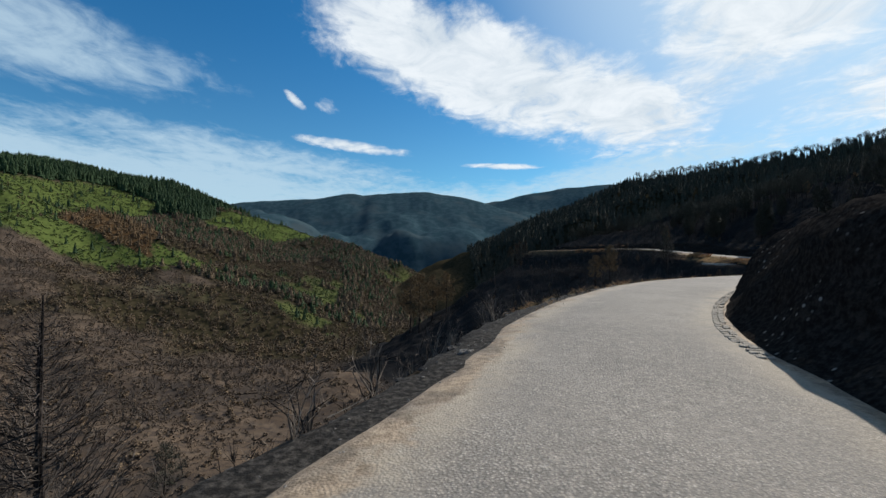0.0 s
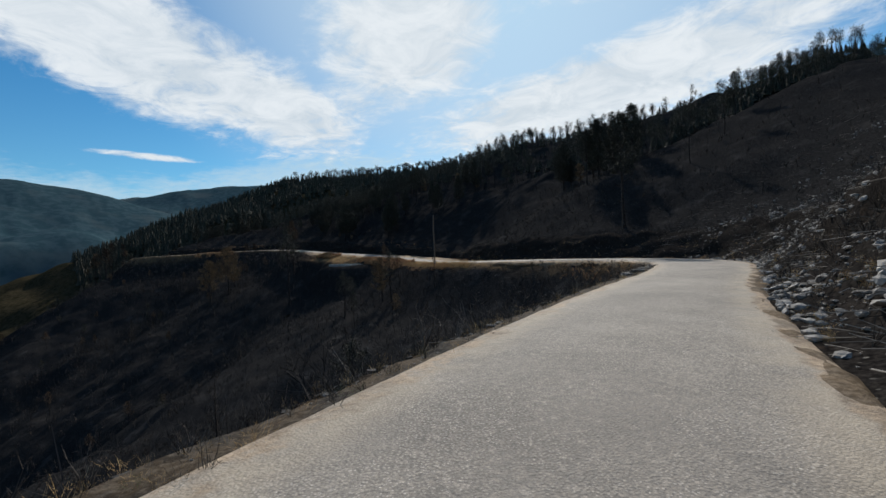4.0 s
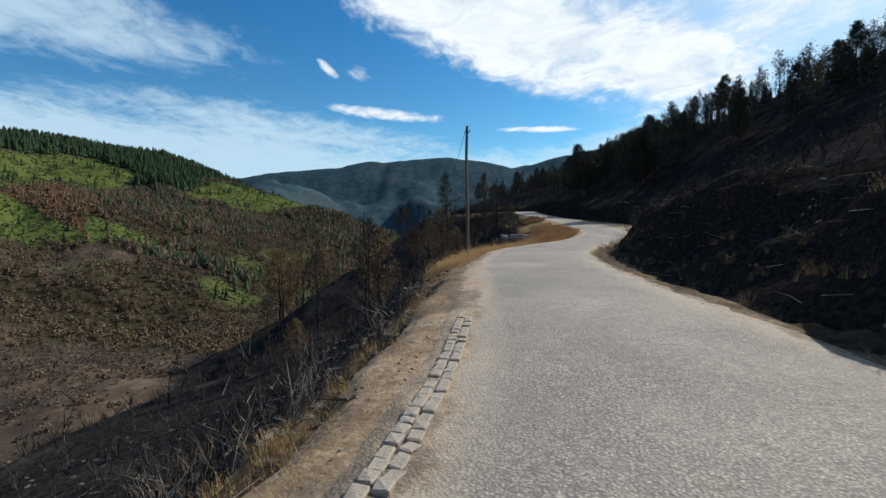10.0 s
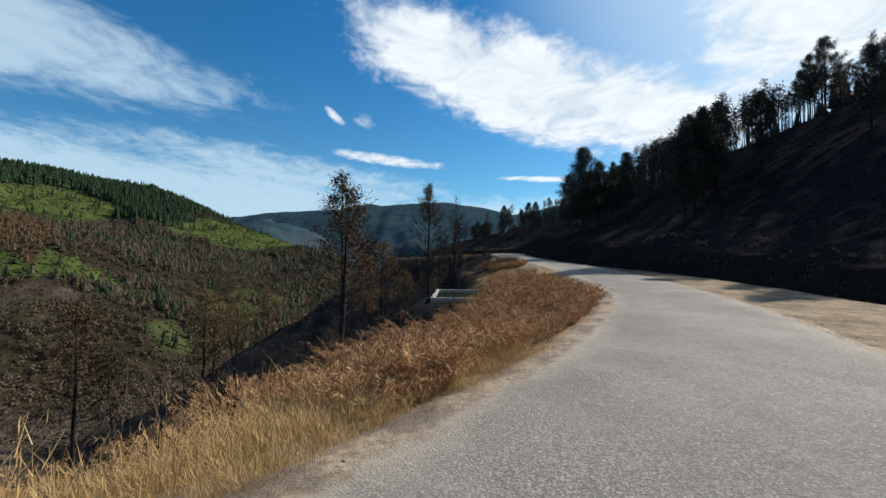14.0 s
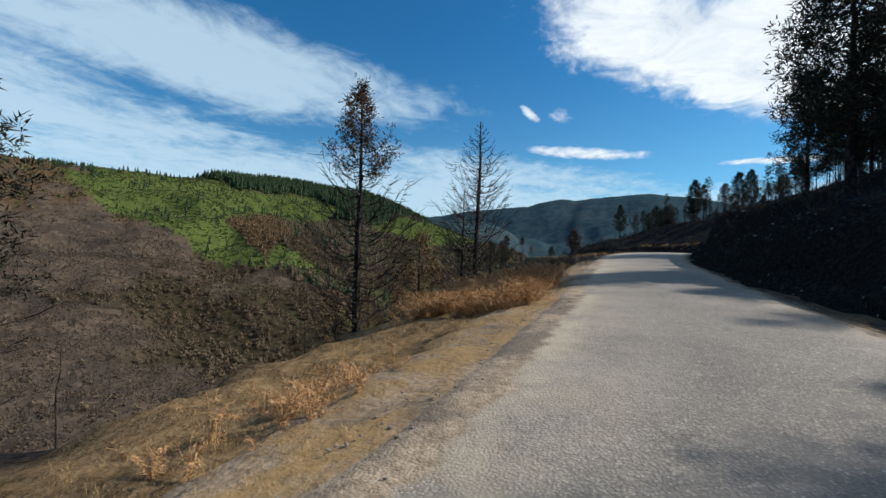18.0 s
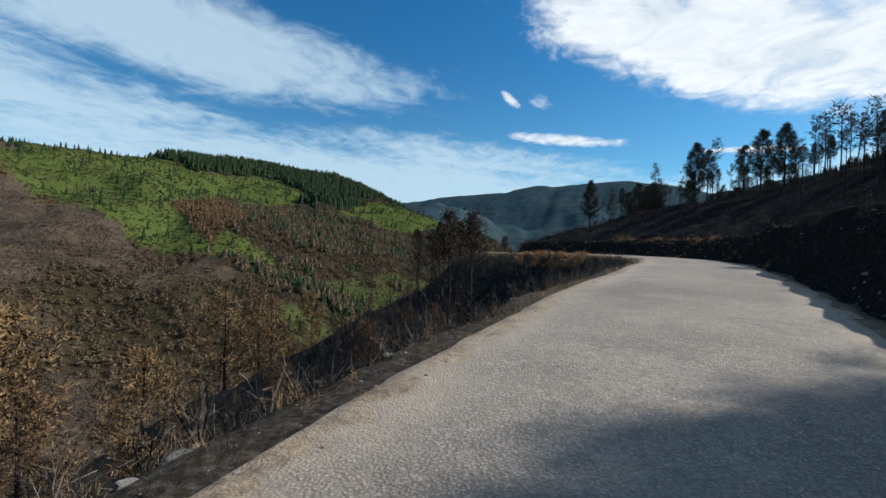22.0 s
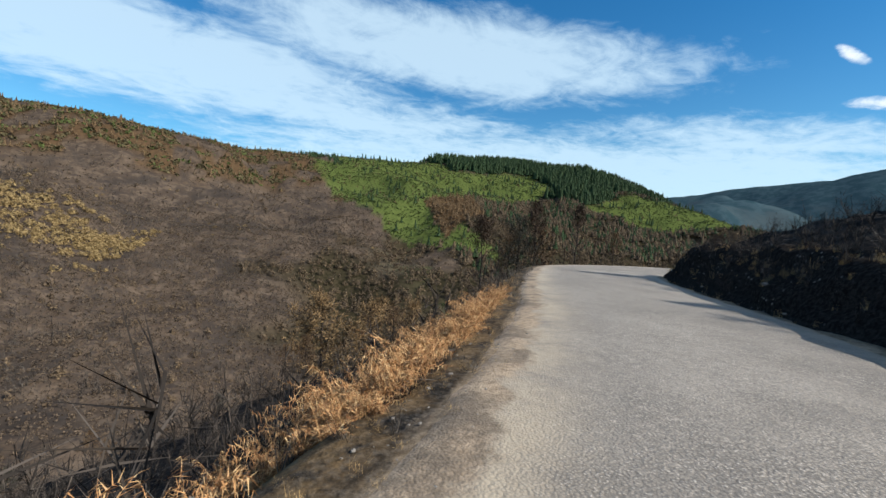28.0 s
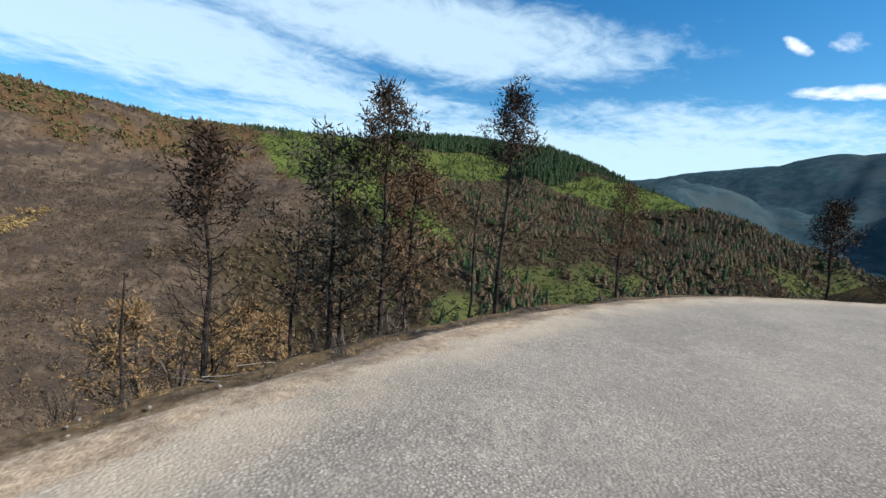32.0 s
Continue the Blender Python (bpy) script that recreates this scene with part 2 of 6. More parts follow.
def road_colour(n, where):
    wide = n.noise(where, 0.22, 5, 0.6)
    one = n.add("ShaderNodeSeparateColor")
    n.put(one.inputs[0], n.voronoi(where, 52.0, out="Color"))
    grey = n.mix(n.step(wide, 0.35, 0.68), (0.262, 0.230, 0.194), (0.375, 0.330, 0.275))
    grey = n.mix(n.math("MULTIPLY", n.step(n.noise(where, 0.55, 6, 0.7, 0.5), 0.5, 0.68), 0.55), grey, (0.205, 0.180, 0.154))
    out = n.mix(n.math("MULTIPLY", one.outputs[0], 0.7), grey, (0.15, 0.138, 0.125))
    worn = n.step(n.noise(where, 0.7, 4, 0.6), 0.40, 0.62)
    chips = n.math("MULTIPLY", n.step(n.voronoi(where, 30.0), 0.30, 0.18), worn)
    out = n.mix(n.math("MULTIPLY", chips, 0.85), out, (0.52, 0.465, 0.41))
    flecks = n.math("MULTIPLY", n.step(n.voronoi(where, 13.0), 0.20, 0.12), n.step(n.noise(where, 0.4, 3), 0.5, 0.6))
    out = n.mix(n.math("MULTIPLY", flecks, 0.7), out, (0.52, 0.48, 0.42))
    open_ = n.step(n.noise(where, 0.45, 5, 0.65), 0.36, 0.60, 0.2, 1.0)
    grit = n.voronoi(where, 38.0)
    tone = n.add("ShaderNodeSeparateColor")
    n.put(tone.inputs[0], n.voronoi(where, 38.0, out="Color"))
    out = n.mix(n.math("MULTIPLY", n.step(grit, 0.36, 0.66), n.math("MULTIPLY", open_, 0.50)), out, (0.085, 0.076, 0.067))
    stone = n.math("MULTIPLY", n.step(grit, 0.36, 0.16), n.step(tone.outputs[1], 0.45, 0.9))
    out = n.mix(n.math("MULTIPLY", stone, n.math("MULTIPLY", open_, 0.62)), out, (0.60, 0.54, 0.47))
    clump = n.noise(where, 10.0, 4, 0.72)
    out = n.mix(n.math("MULTIPLY", n.math("MULTIPLY", n.step(clump, 0.50, 0.36), 0.38), n.step(n.noise(where, 0.5, 4, 0.6), 0.35, 0.6, 0.25, 1.0)), out, (0.11, 0.10, 0.09))
    out = n.mix(n.math("MULTIPLY", n.step(clump, 0.56, 0.70), 0.36), out, (0.52, 0.455, 0.38))
    dark = n.step(n.noise(where, 0.9, 6, 0.75), 0.60, 0.72)
    out = n.mix(n.math("MULTIPLY", dark, 0.5), out, (0.14, 0.128, 0.116))
    mend = n.step(n.math("ADD", n.attr("mend"), n.math("MULTIPLY", n.math("SUBTRACT", n.noise(where, 1.6, 5, 0.7), 0.5), 1.1)), 0.45, 0.55)
    out = n.mix(mend, out, n.mix(n.noise(where, 2.5, 6, 0.7), (0.16, 0.146, 0.130), (0.27, 0.246, 0.217)))
    dust = n.math("MULTIPLY", n.attr("dust"), n.step(n.noise(where, 0.8, 6, 0.7), 0.28, 0.62))
    out = n.mix(dust, out, n.mix(n.noise(where, 7.0, 4), (0.34, 0.275, 0.20), (0.48, 0.405, 0.30)))
    ragged = n.math("ADD", n.math("MULTIPLY", n.math("SUBTRACT", n.noise(where, 1.3, 6, 0.72), 0.5), 1.5), n.attr("soil"))
    return n.mix(n.step(ragged, 0.30, 0.62), out, soil_colour(n, where))


ROAD = surface("worn_asphalt", road_colour, 0.85, lambda n, w: n.math("SUBTRACT", n.math("MULTIPLY", n.noise(w, 6.0, 8, 0.75), 1.6), n.voronoi(w, 38.0)), 0.007, 0.3)


def verge_colour(n, where):
    a = n.noise(where, 1.3, 6, 0.7)
    b = n.noise(where, 11.0, 5, 0.7)
    soil = soil_colour(n, where)
    char = n.mix(n.step(b, 0.4, 0.72), (0.014, 0.0125, 0.011), (0.080, 0.070, 0.060))
    out = n.mix(n.math("MULTIPLY", n.attr("char"), n.step(a, 0.15, 0.45), clamp=True), soil, char)
    straw = n.mix(b, (0.20, 0.12, 0.052), (0.38, 0.25, 0.12))
    return n.mix(n.math("MULTIPLY", n.attr("straw"), n.step(a, 0.35, 0.6), clamp=True), out, straw)


VERGE = surface("dusty_verge", verge_colour, 0.95, ground_bump, 0.08, 0.1)
BARK = surface("charred_bark", lambda n, w: n.mix(n.step(n.noise(w, 4.0, 5, 0.7), 0.4, 0.7), (0.016, 0.013, 0.012), (0.075, 0.060, 0.052)), 0.9,
               lambda n, w: n.noise(w, 18.0, 4), 0.03, 0.15)
TWIG = surface("dead_twigs", varied((0.014, 0.012, 0.011), (0.04, 0.034, 0.03), (0.10, 0.083, 0.07)), 0.9, spec=0.15)
NEEDLES = surface("dark_needles", varied((0.022, 0.026, 0.018), (0.042, 0.045, 0.031), (0.070, 0.060, 0.045)), 0.8, spec=0.2)
CHAR_TWIG = surface("charred_heath", varied((0.012, 0.0105, 0.010), (0.035, 0.030, 0.026), (0.085, 0.072, 0.060), (0.16, 0.135, 0.11)), 0.9, spec=0.15)
BROWN_NEEDLES = surface("scorched_needles", varied((0.05, 0.032, 0.02), (0.10, 0.062, 0.035), (0.16, 0.10, 0.05)), 0.85, spec=0.15)
TOP_NEEDLES = surface("singed_needles", varied((0.022, 0.018, 0.014), (0.05, 0.036, 0.026), (0.10, 0.062, 0.04)), 0.85, spec=0.15)
LEAF_GREEN = surface("green_shrub_leaves", varied((0.050, 0.074, 0.020), (0.080, 0.108, 0.030), (0.125, 0.148, 0.046), scale=0.02), 0.75, spec=0.2)
LEAF_DARK = surface("dark_conifer_leaves", varied((0.018, 0.040, 0.016), (0.030, 0.058, 0.022), (0.045, 0.075, 0.028)), 0.8, spec=0.2)
LEAF_RUST = surface("scorched_leaves", varied((0.085, 0.058, 0.034), (0.15, 0.098, 0.053), (0.21, 0.135, 0.07), scale=0.03), 0.85, spec=0.15)
LEAF_OLIVE = surface("olive_leaves", varied((0.060, 0.056, 0.028), (0.10, 0.085, 0.042), (0.15, 0.115, 0.06), scale=0.03), 0.85, spec=0.15)
LEAF_BROWN = surface("singed_bush_leaves", varied((0.07, 0.05, 0.035), (0.125, 0.09, 0.058), (0.19, 0.135, 0.08)), 0.85, spec=0.1)
LEAF_TAN = surface("tan_dry_leaves", varied((0.16, 0.11, 0.05), (0.26, 0.18, 0.08), (0.33, 0.24, 0.11)), 0.85, spec=0.15)
BRACKEN = surface("dry_bracken", varied((0.20, 0.090, 0.038), (0.42, 0.22, 0.09), (0.62, 0.43, 0.22), (0.30, 0.135, 0.055), (0.54, 0.31, 0.135)), 0.8, spec=0.2)
STRAW = surface("dry_grass", varied((0.36, 0.22, 0.085), (0.52, 0.34, 0.14), (0.60, 0.44, 0.21)), 0.8, spec=0.2)
WEED = surface("green_weed", varied((0.05, 0.08, 0.025), (0.10, 0.13, 0.05)), 0.8, spec=0.2)
STONE = surface("pale_stone", lambda n, w: n.mix(n.noise(w, 6.0, 6, 0.65), (0.12, 0.108, 0.096), (0.31, 0.285, 0.255)), 0.9, lambda n, w: n.noise(w, 25.0, 5), 0.02, 0.2)
SETT = surface("granite_sett", lambda n, w: n.mix(n.noise(w, 9.0, 6, 0.65), (0.20, 0.172, 0.138), (0.42, 0.37, 0.305)), 0.9, lambda n, w: n.noise(w, 40.0, 5), 0.01, 0.2)
CONCRETE = surface("weathered_concrete", lambda n, w: n.mix(n.noise(w, 2.2, 7, 0.65), (0.20, 0.195, 0.175), (0.48, 0.47, 0.43)), 0.85, lambda n, w: n.noise(w, 20.0, 5), 0.012, 0.3)
WATER = surface("dark_green_water", lambda n, w: n.mix(n.noise(w, 0.8, 3), (0.014, 0.026, 0.016), (0.026, 0.046, 0.026)), 0.03, lambda n, w: n.noise(w, 3.0, 3), 0.002, 0.5)
POLE_WOOD = surface("weathered_pole_wood", lambda n, w: n.mix(n.noise(w, 7.0, 5, 0.7), (0.10, 0.075, 0.055), (0.26, 0.20, 0.15)), 0.85, lambda n, w: n.noise(w, 30.0, 4), 0.012, 0.2)
CABLE = surface("black_cable", lambda n, w: (0.02, 0.02, 0.022), 0.6)
RUST_IRON = surface("rusty_iron", lambda n, w: n.mix(n.noise(w, 12.0, 5), (0.06, 0.04, 0.03), (0.16, 0.10, 0.07)), 0.7, spec=0.4)


# ---------------------------------------------------------------- numbers of the place
def lattice(ix, iy, seed):
    h = (ix.astype(np.int64) * 374761393 + iy.astype(np.int64) * 668265263 + seed * 1442695041) & 0xFFFFFFFF
    h = ((h ^ (h >> 13)) * 1274126177) & 0xFFFFFFFF
    return ((h ^ (h >> 16)) & 0xFFFF) / 65535.0


def vnoise(x, y, seed=0):
    ix, iy = np.floor(x), np.floor(y)
    fx, fy = x - ix, y - iy
    fx, fy = fx * fx * (3 - 2 * fx), fy * fy * (3 - 2 * fy)
    a, b = lattice(ix, iy, seed), lattice(ix + 1, iy, seed)
    c, d = lattice(ix, iy + 1, seed), lattice(ix + 1, iy + 1, seed)
    return (a * (1 - fx) + b * fx) * (1 - fy) + (c * (1 - fx) + d * fx) * fy - 0.5


def fbm(x, y, octaves=4, seed=0, gain=0.5):
    out, amp = 0.0, 1.0
    for i in range(octaves):
        out = out + vnoise(x * 2 ** i + 17.3 * i, y * 2 ** i - 9.1 * i, seed + i) * amp
        amp *= gain
    return out


def ramp(v, a, b):
    u = np.clip((v - a) / (b - a), 0, 1)
    return u * u * (3 - 2 * u)


def smax(a, b, k):
    h = np.clip(0.5 + 0.5 * (a - b) / k, 0, 1)
    return b * (1 - h) + a * h + k * h * (1 - h)


def smooth(a, width):
    pad = np.concatenate([2 * a[:1] - a[width:0:-1], a, 2 * a[-1:] - a[-2:-width - 2:-1]])
    kernel = np.hanning(2 * width + 1)
    kernel /= kernel.sum()
    return np.stack([np.convolve(pad[:, i], kernel, "valid") for i in range(a.shape[1])], 1)


# the driven line, one point every half metre, carried on at both ends
driven = np.array([m.translation[:] for _, m in PATH])
driven[:, 2] -= 1.6
before = [(-46, -96, -1.5), (-31, -66, -1.0), (-17, -37, -0.5), (-8, -17.5, -0.2)]
after = [(52.9, 228.2, 2.55), (52.4, 232.6, 2.45), (52.9, 237.0, 2.4), (54.6, 241.2, 2.3), (57.6, 244.8, 2.2), (62, 248, 2.0), (70, 251, 1.8), (84, 255, 1.5), (110, 262, 1.0)]
knots = np.array(before + [tuple(p) for p in driven] + after)


def resample(points, step):
    s = np.concatenate([[0], np.cumsum(np.linalg.norm(np.diff(points[:, :2], axis=0), axis=1))])
    at = np.arange(0, s[-1], step)
    return np.stack([np.interp(at, s, points[:, i]) for i in range(3)], 1), at


line, _ = resample(knots, 0.5)
line = smooth(line, 6)
line, line_s = resample(line, 0.5)
start = np.argmin(np.linalg.norm(line[:, :2], axis=1))
line_s = line_s - line_s[start]
tangent = np.gradient(line[:, :2], axis=0)
tangent /= np.linalg.norm(tangent, axis=1, keepdims=True)
side = np.stack([tangent[:, 1], -tangent[:, 0]], 1)
# edges of the asphalt, to the left and right of the driven line
EDGE_S = (-60, 5, 10, 25, 42, 58, 66, 70, 75, 80, 85, 90, 95, 102, 108, 120, 127, 135, 148, 163, 174, 190, 207, 218, 225, 236, 246, 255, 262, 268, 275, 280, 285, 300, 340)
EDGE_L = (-1.9, -1.9, -2.8, -3.45, -2.9, -2.8, -2.3, -2.1, -1.8, -0.95, -0.72, -0.8, -1.2, -1.6, -2.1, -2.9, -2.6, -1.9, -1.2, -1.5, -1.5, -1.8, -2.3, -2.0, -1.3, -0.7, -0.9, -1.0, -1.6, -2.2, -3.2, -3.6, -4.2, -4.2, -3.0)
EDGE_R = (2.1, 2.0, 0.95, 1.1, 1.3, 1.05, 1.8, 2.5, 3.5, 4.5, 4.9, 4.3, 3.3, 2.6, 2.5, 2.5, 2.9, 3.8, 3.8, 3.6, 3.0, 2.5, 2.7, 3.0, 3.8, 4.9, 4.6, 5.0, 4.8, 4.4, 4.0, 3.6, 3.0, 2.6, 2.6)
edges = smooth(np.column_stack([np.interp(line_s, EDGE_S, EDGE_L), np.interp(line_s, EDGE_S, EDGE_R)]), 8)
edge_l, edge_r = edges[:, 0], edges[:, 1]

# the hillside's own line: the road's, smoothed, and carried far beyond both ends
hill_line = smooth(resample(line, 2.0)[0], 7)
far_back = np.array([hill_line[0] + (-250 * u, -480 * u, -14 * u) for u in np.linspace(2.2, 0.01, 110)])
far_on = np.array([hill_line[-1] + (900 * u, 170 * u, 4 * u) for u in np.linspace(0.01, 1.6, 110)])
hill_line = np.concatenate([far_back, hill_line, far_on])
hill_line = smooth(hill_line, 5)
hill_t = np.gradient(hill_line[:, :2], axis=0)
hill_t /= np.linalg.norm(hill_t, axis=1, keepdims=True)
hill_s = np.concatenate([[0], np.cumsum(np.linalg.norm(np.diff(hill_line[:, :2], axis=0), axis=1))])
hill_s -= hill_s[np.argmin(np.linalg.norm(hill_line[:, :2], axis=1))]


def nearest(x, y, pts, tang, limit=None):
    """Index of the nearest point of a line, and the signed distance from it (right is positive)."""
    idx, dist = np.empty(x.size, np.int32), np.empty(x.size)
    for i in range(0, x.size, 20000):
        q = np.stack([x[i:i + 20000], y[i:i + 20000]], 1)
        d2 = (q ** 2).sum(1)[:, None] - 2 * q @ pts[:, :2].T + (pts[:, :2] ** 2).sum(1)[None]
        k = d2.argmin(1)
        off = q - pts[k, :2]
        cross = off[:, 0] * tang[k, 1] - off[:, 1] * tang[k, 0]
        idx[i:i + 20000] = k
        dist[i:i + 20000] = np.sign(cross) * np.sqrt(np.maximum(d2[np.arange(len(k)), k], 0))
    return idx, dist


CREST = np.array([(-800, -900, 170), (-720, -300, 145), (-650, 50, 126), (-640, 250, 103), (-640, 480, 115), (-690, 750, 148), (-690, 940, 152),
                  (-668, 1040, 112), (-628, 1110, 60), (-565, 1160, -10), (-505, 1185, -70), (-450, 1200, -140)], float)
# ranges far off: bearing and height (degrees) seen from the start, at one distance each
RANGES = (
    (2500, 0.34, ((-16, 4.5), (-13.5, 6.6), (-12.3, 7.5), (-11, 7.2), (-7.8, 7.6), (-2.6, 7.9), (1.2, 7.4), (3.5, 6.2), (6, 3.6), (9, 0.5), (14, -4))),
    (3100, 0.36, ((-70, 6.2), (-45, 4.6), (-33, 4.8), (-28, 5.3), (-24, 6.1), (-18.5, 6.6), (-14, 6.9), (-9, 6.0), (-3, 5.0))),
    (3900, 0.34, ((-4, 4.5), (1, 5.6), (4.9, 6.4), (7.5, 6.8), (12.3, 7.8), (15.8, 8.2), (20.9, 8.5), (28, 8.0), (40, 7.0), (60, 6.0))),
)


# the wooded ridge beyond the near hill: bearing and height (degrees) seen from the start of the bend
SPUR = [(10 + 700 * math.sin(radians(a)), 17 + 700 * math.cos(radians(a)), 700 * math.tan(radians(e)) + 1.6) for a, e in (
    (7, -1.5), (9, 1.2), (12, 3.6), (15, 5.0), (21, 7.1), (24.5, 8.5), (33.3, 9.1), (40, 9.6), (46.4, 10.4), (55, 11.4), (61.3, 12.3), (85, 13.4))]
SPUR = np.array(SPUR)

# stands of growth on the opposite slope, in plan
MEADOW = ((-720, 330), (-530, 322), (-420, 335), (-370, 328), (-325, 366), (-312, 398), (-400, 445), (-400, 494), (-430, 640), (-450, 700), (-560, 735), (-720, 720))
GLADE = ((-335, 352), (-285, 428), (-212, 420), (-250, 366))
GREEN_FLANK = ((-430, 740), (-400, 690), (-300, 690), (-240, 750), (-230, 880), (-380, 930))
SCORCHED_STAND = ((-404, 447), (-396, 505), (-290, 448), (-258, 400), (-312, 398))
PLANTATION = ((-760, 560), (-590, 575), (-565, 735), (-455, 700), (-430, 650), (-390, 720), (-430, 800), (-405, 900), (-450, 1010), (-540, 1160), (-760, 1160))
SHELTER_BELT = ((-660, 320), (-575, 325), (-555, 372), (-660, 390))


def stand(poly, x, y, ragged=18.0):
    """1 inside a stand of growth with a ragged outline, 0 outside."""
    px = x + ragged * fbm(x / 34, y / 34, 3, 301)
    py = y + ragged * fbm(x / 34, y / 34, 3, 305)
    inside = np.zeros(x.shape, bool)
    for (ax, ay), (bx_, by_) in zip(poly, poly[1:] + poly[:1]):
        if ay != by_:
            inside ^= ((ay > py) != (by_ > py)) & (px < (bx_ - ax) * (py - ay) / (by_ - ay) + ax)
    return inside * 1.0


def crest_height(x, y, crest, slope, round_by=25.0):
    best = np.full(x.shape, -1e9)
    near = np.full(x.shape, 1e9)
    for a, b in zip(crest[:-1], crest[1:]):
        ab = b[:2] - a[:2]
        u = np.clip(((x - a[0]) * ab[0] + (y - a[1]) * ab[1]) / (ab @ ab), 0, 1)
        d = np.hypot(x - a[0] - u * ab[0], y - a[1] - u * ab[1])
        best = np.maximum(best, a[2] + u * (b[2] - a[2]) - slope * (np.sqrt(d * d + round_by ** 2) - round_by))
        near = np.minimum(near, d)
    return best, near


HILL_S = (-600, -60, 0, 60, 100, 150, 190, 225, 250, 275, 300, 330, 400, 1500)
HILL_A = (90, 70, 64, 62, 72, 76, 58, 21, 11, 7, 8, 34, 70, 90)
BANK_S = (-60, -5, 6, 14, 22, 40, 60, 75, 90, 105, 118, 130, 140, 165, 185, 215, 228, 240, 262, 272, 278, 290, 310)
BANK_H = (2.2, 2.8, 2.5, 2.2, 1.8, 2.8, 3.2, 2.6, 2.2, 2.4, 2.2, 1.5, 0.8, 1.6, 2.6, 2.4, 2.2, 1.3, 1.7, 1.9, 2.0, 1.2, 1.0)
BATTER_S = (-60, 24, 42, 80, 90, 130, 180, 340)
BATTER_G = (0.55, 0.50, 1.25, 1.25, 1.20, 1.0, 0.60, 0.60)
FILL_S = (-60, 100, 108, 126, 134, 141, 147, 154, 159, 178, 190, 202, 340)
FILL_G = (0.95, 0.95, 0.45, 0.35, 0.22, 0.14, 0.07, 0.07, 0.26, 0.26, 0.30, 0.95, 0.95)
FILL_W = (0.0, 0.0, 1.5, 2.0, 3.6, 4.0, 4.2, 4.2, 4.5, 6.0, 5.0, 0.0, 0.0)
LAY_S = (-60, 30, 40, 95, 125, 136, 146, 158, 168, 178, 262, 277, 285, 400)
LAY_W = (0.12, 0.12, 0.4, 0.4, 1.2, 4.5, 6.5, 5.0, 2.0, 0.5, 0.4, 0.5, 3.0, 3.0)


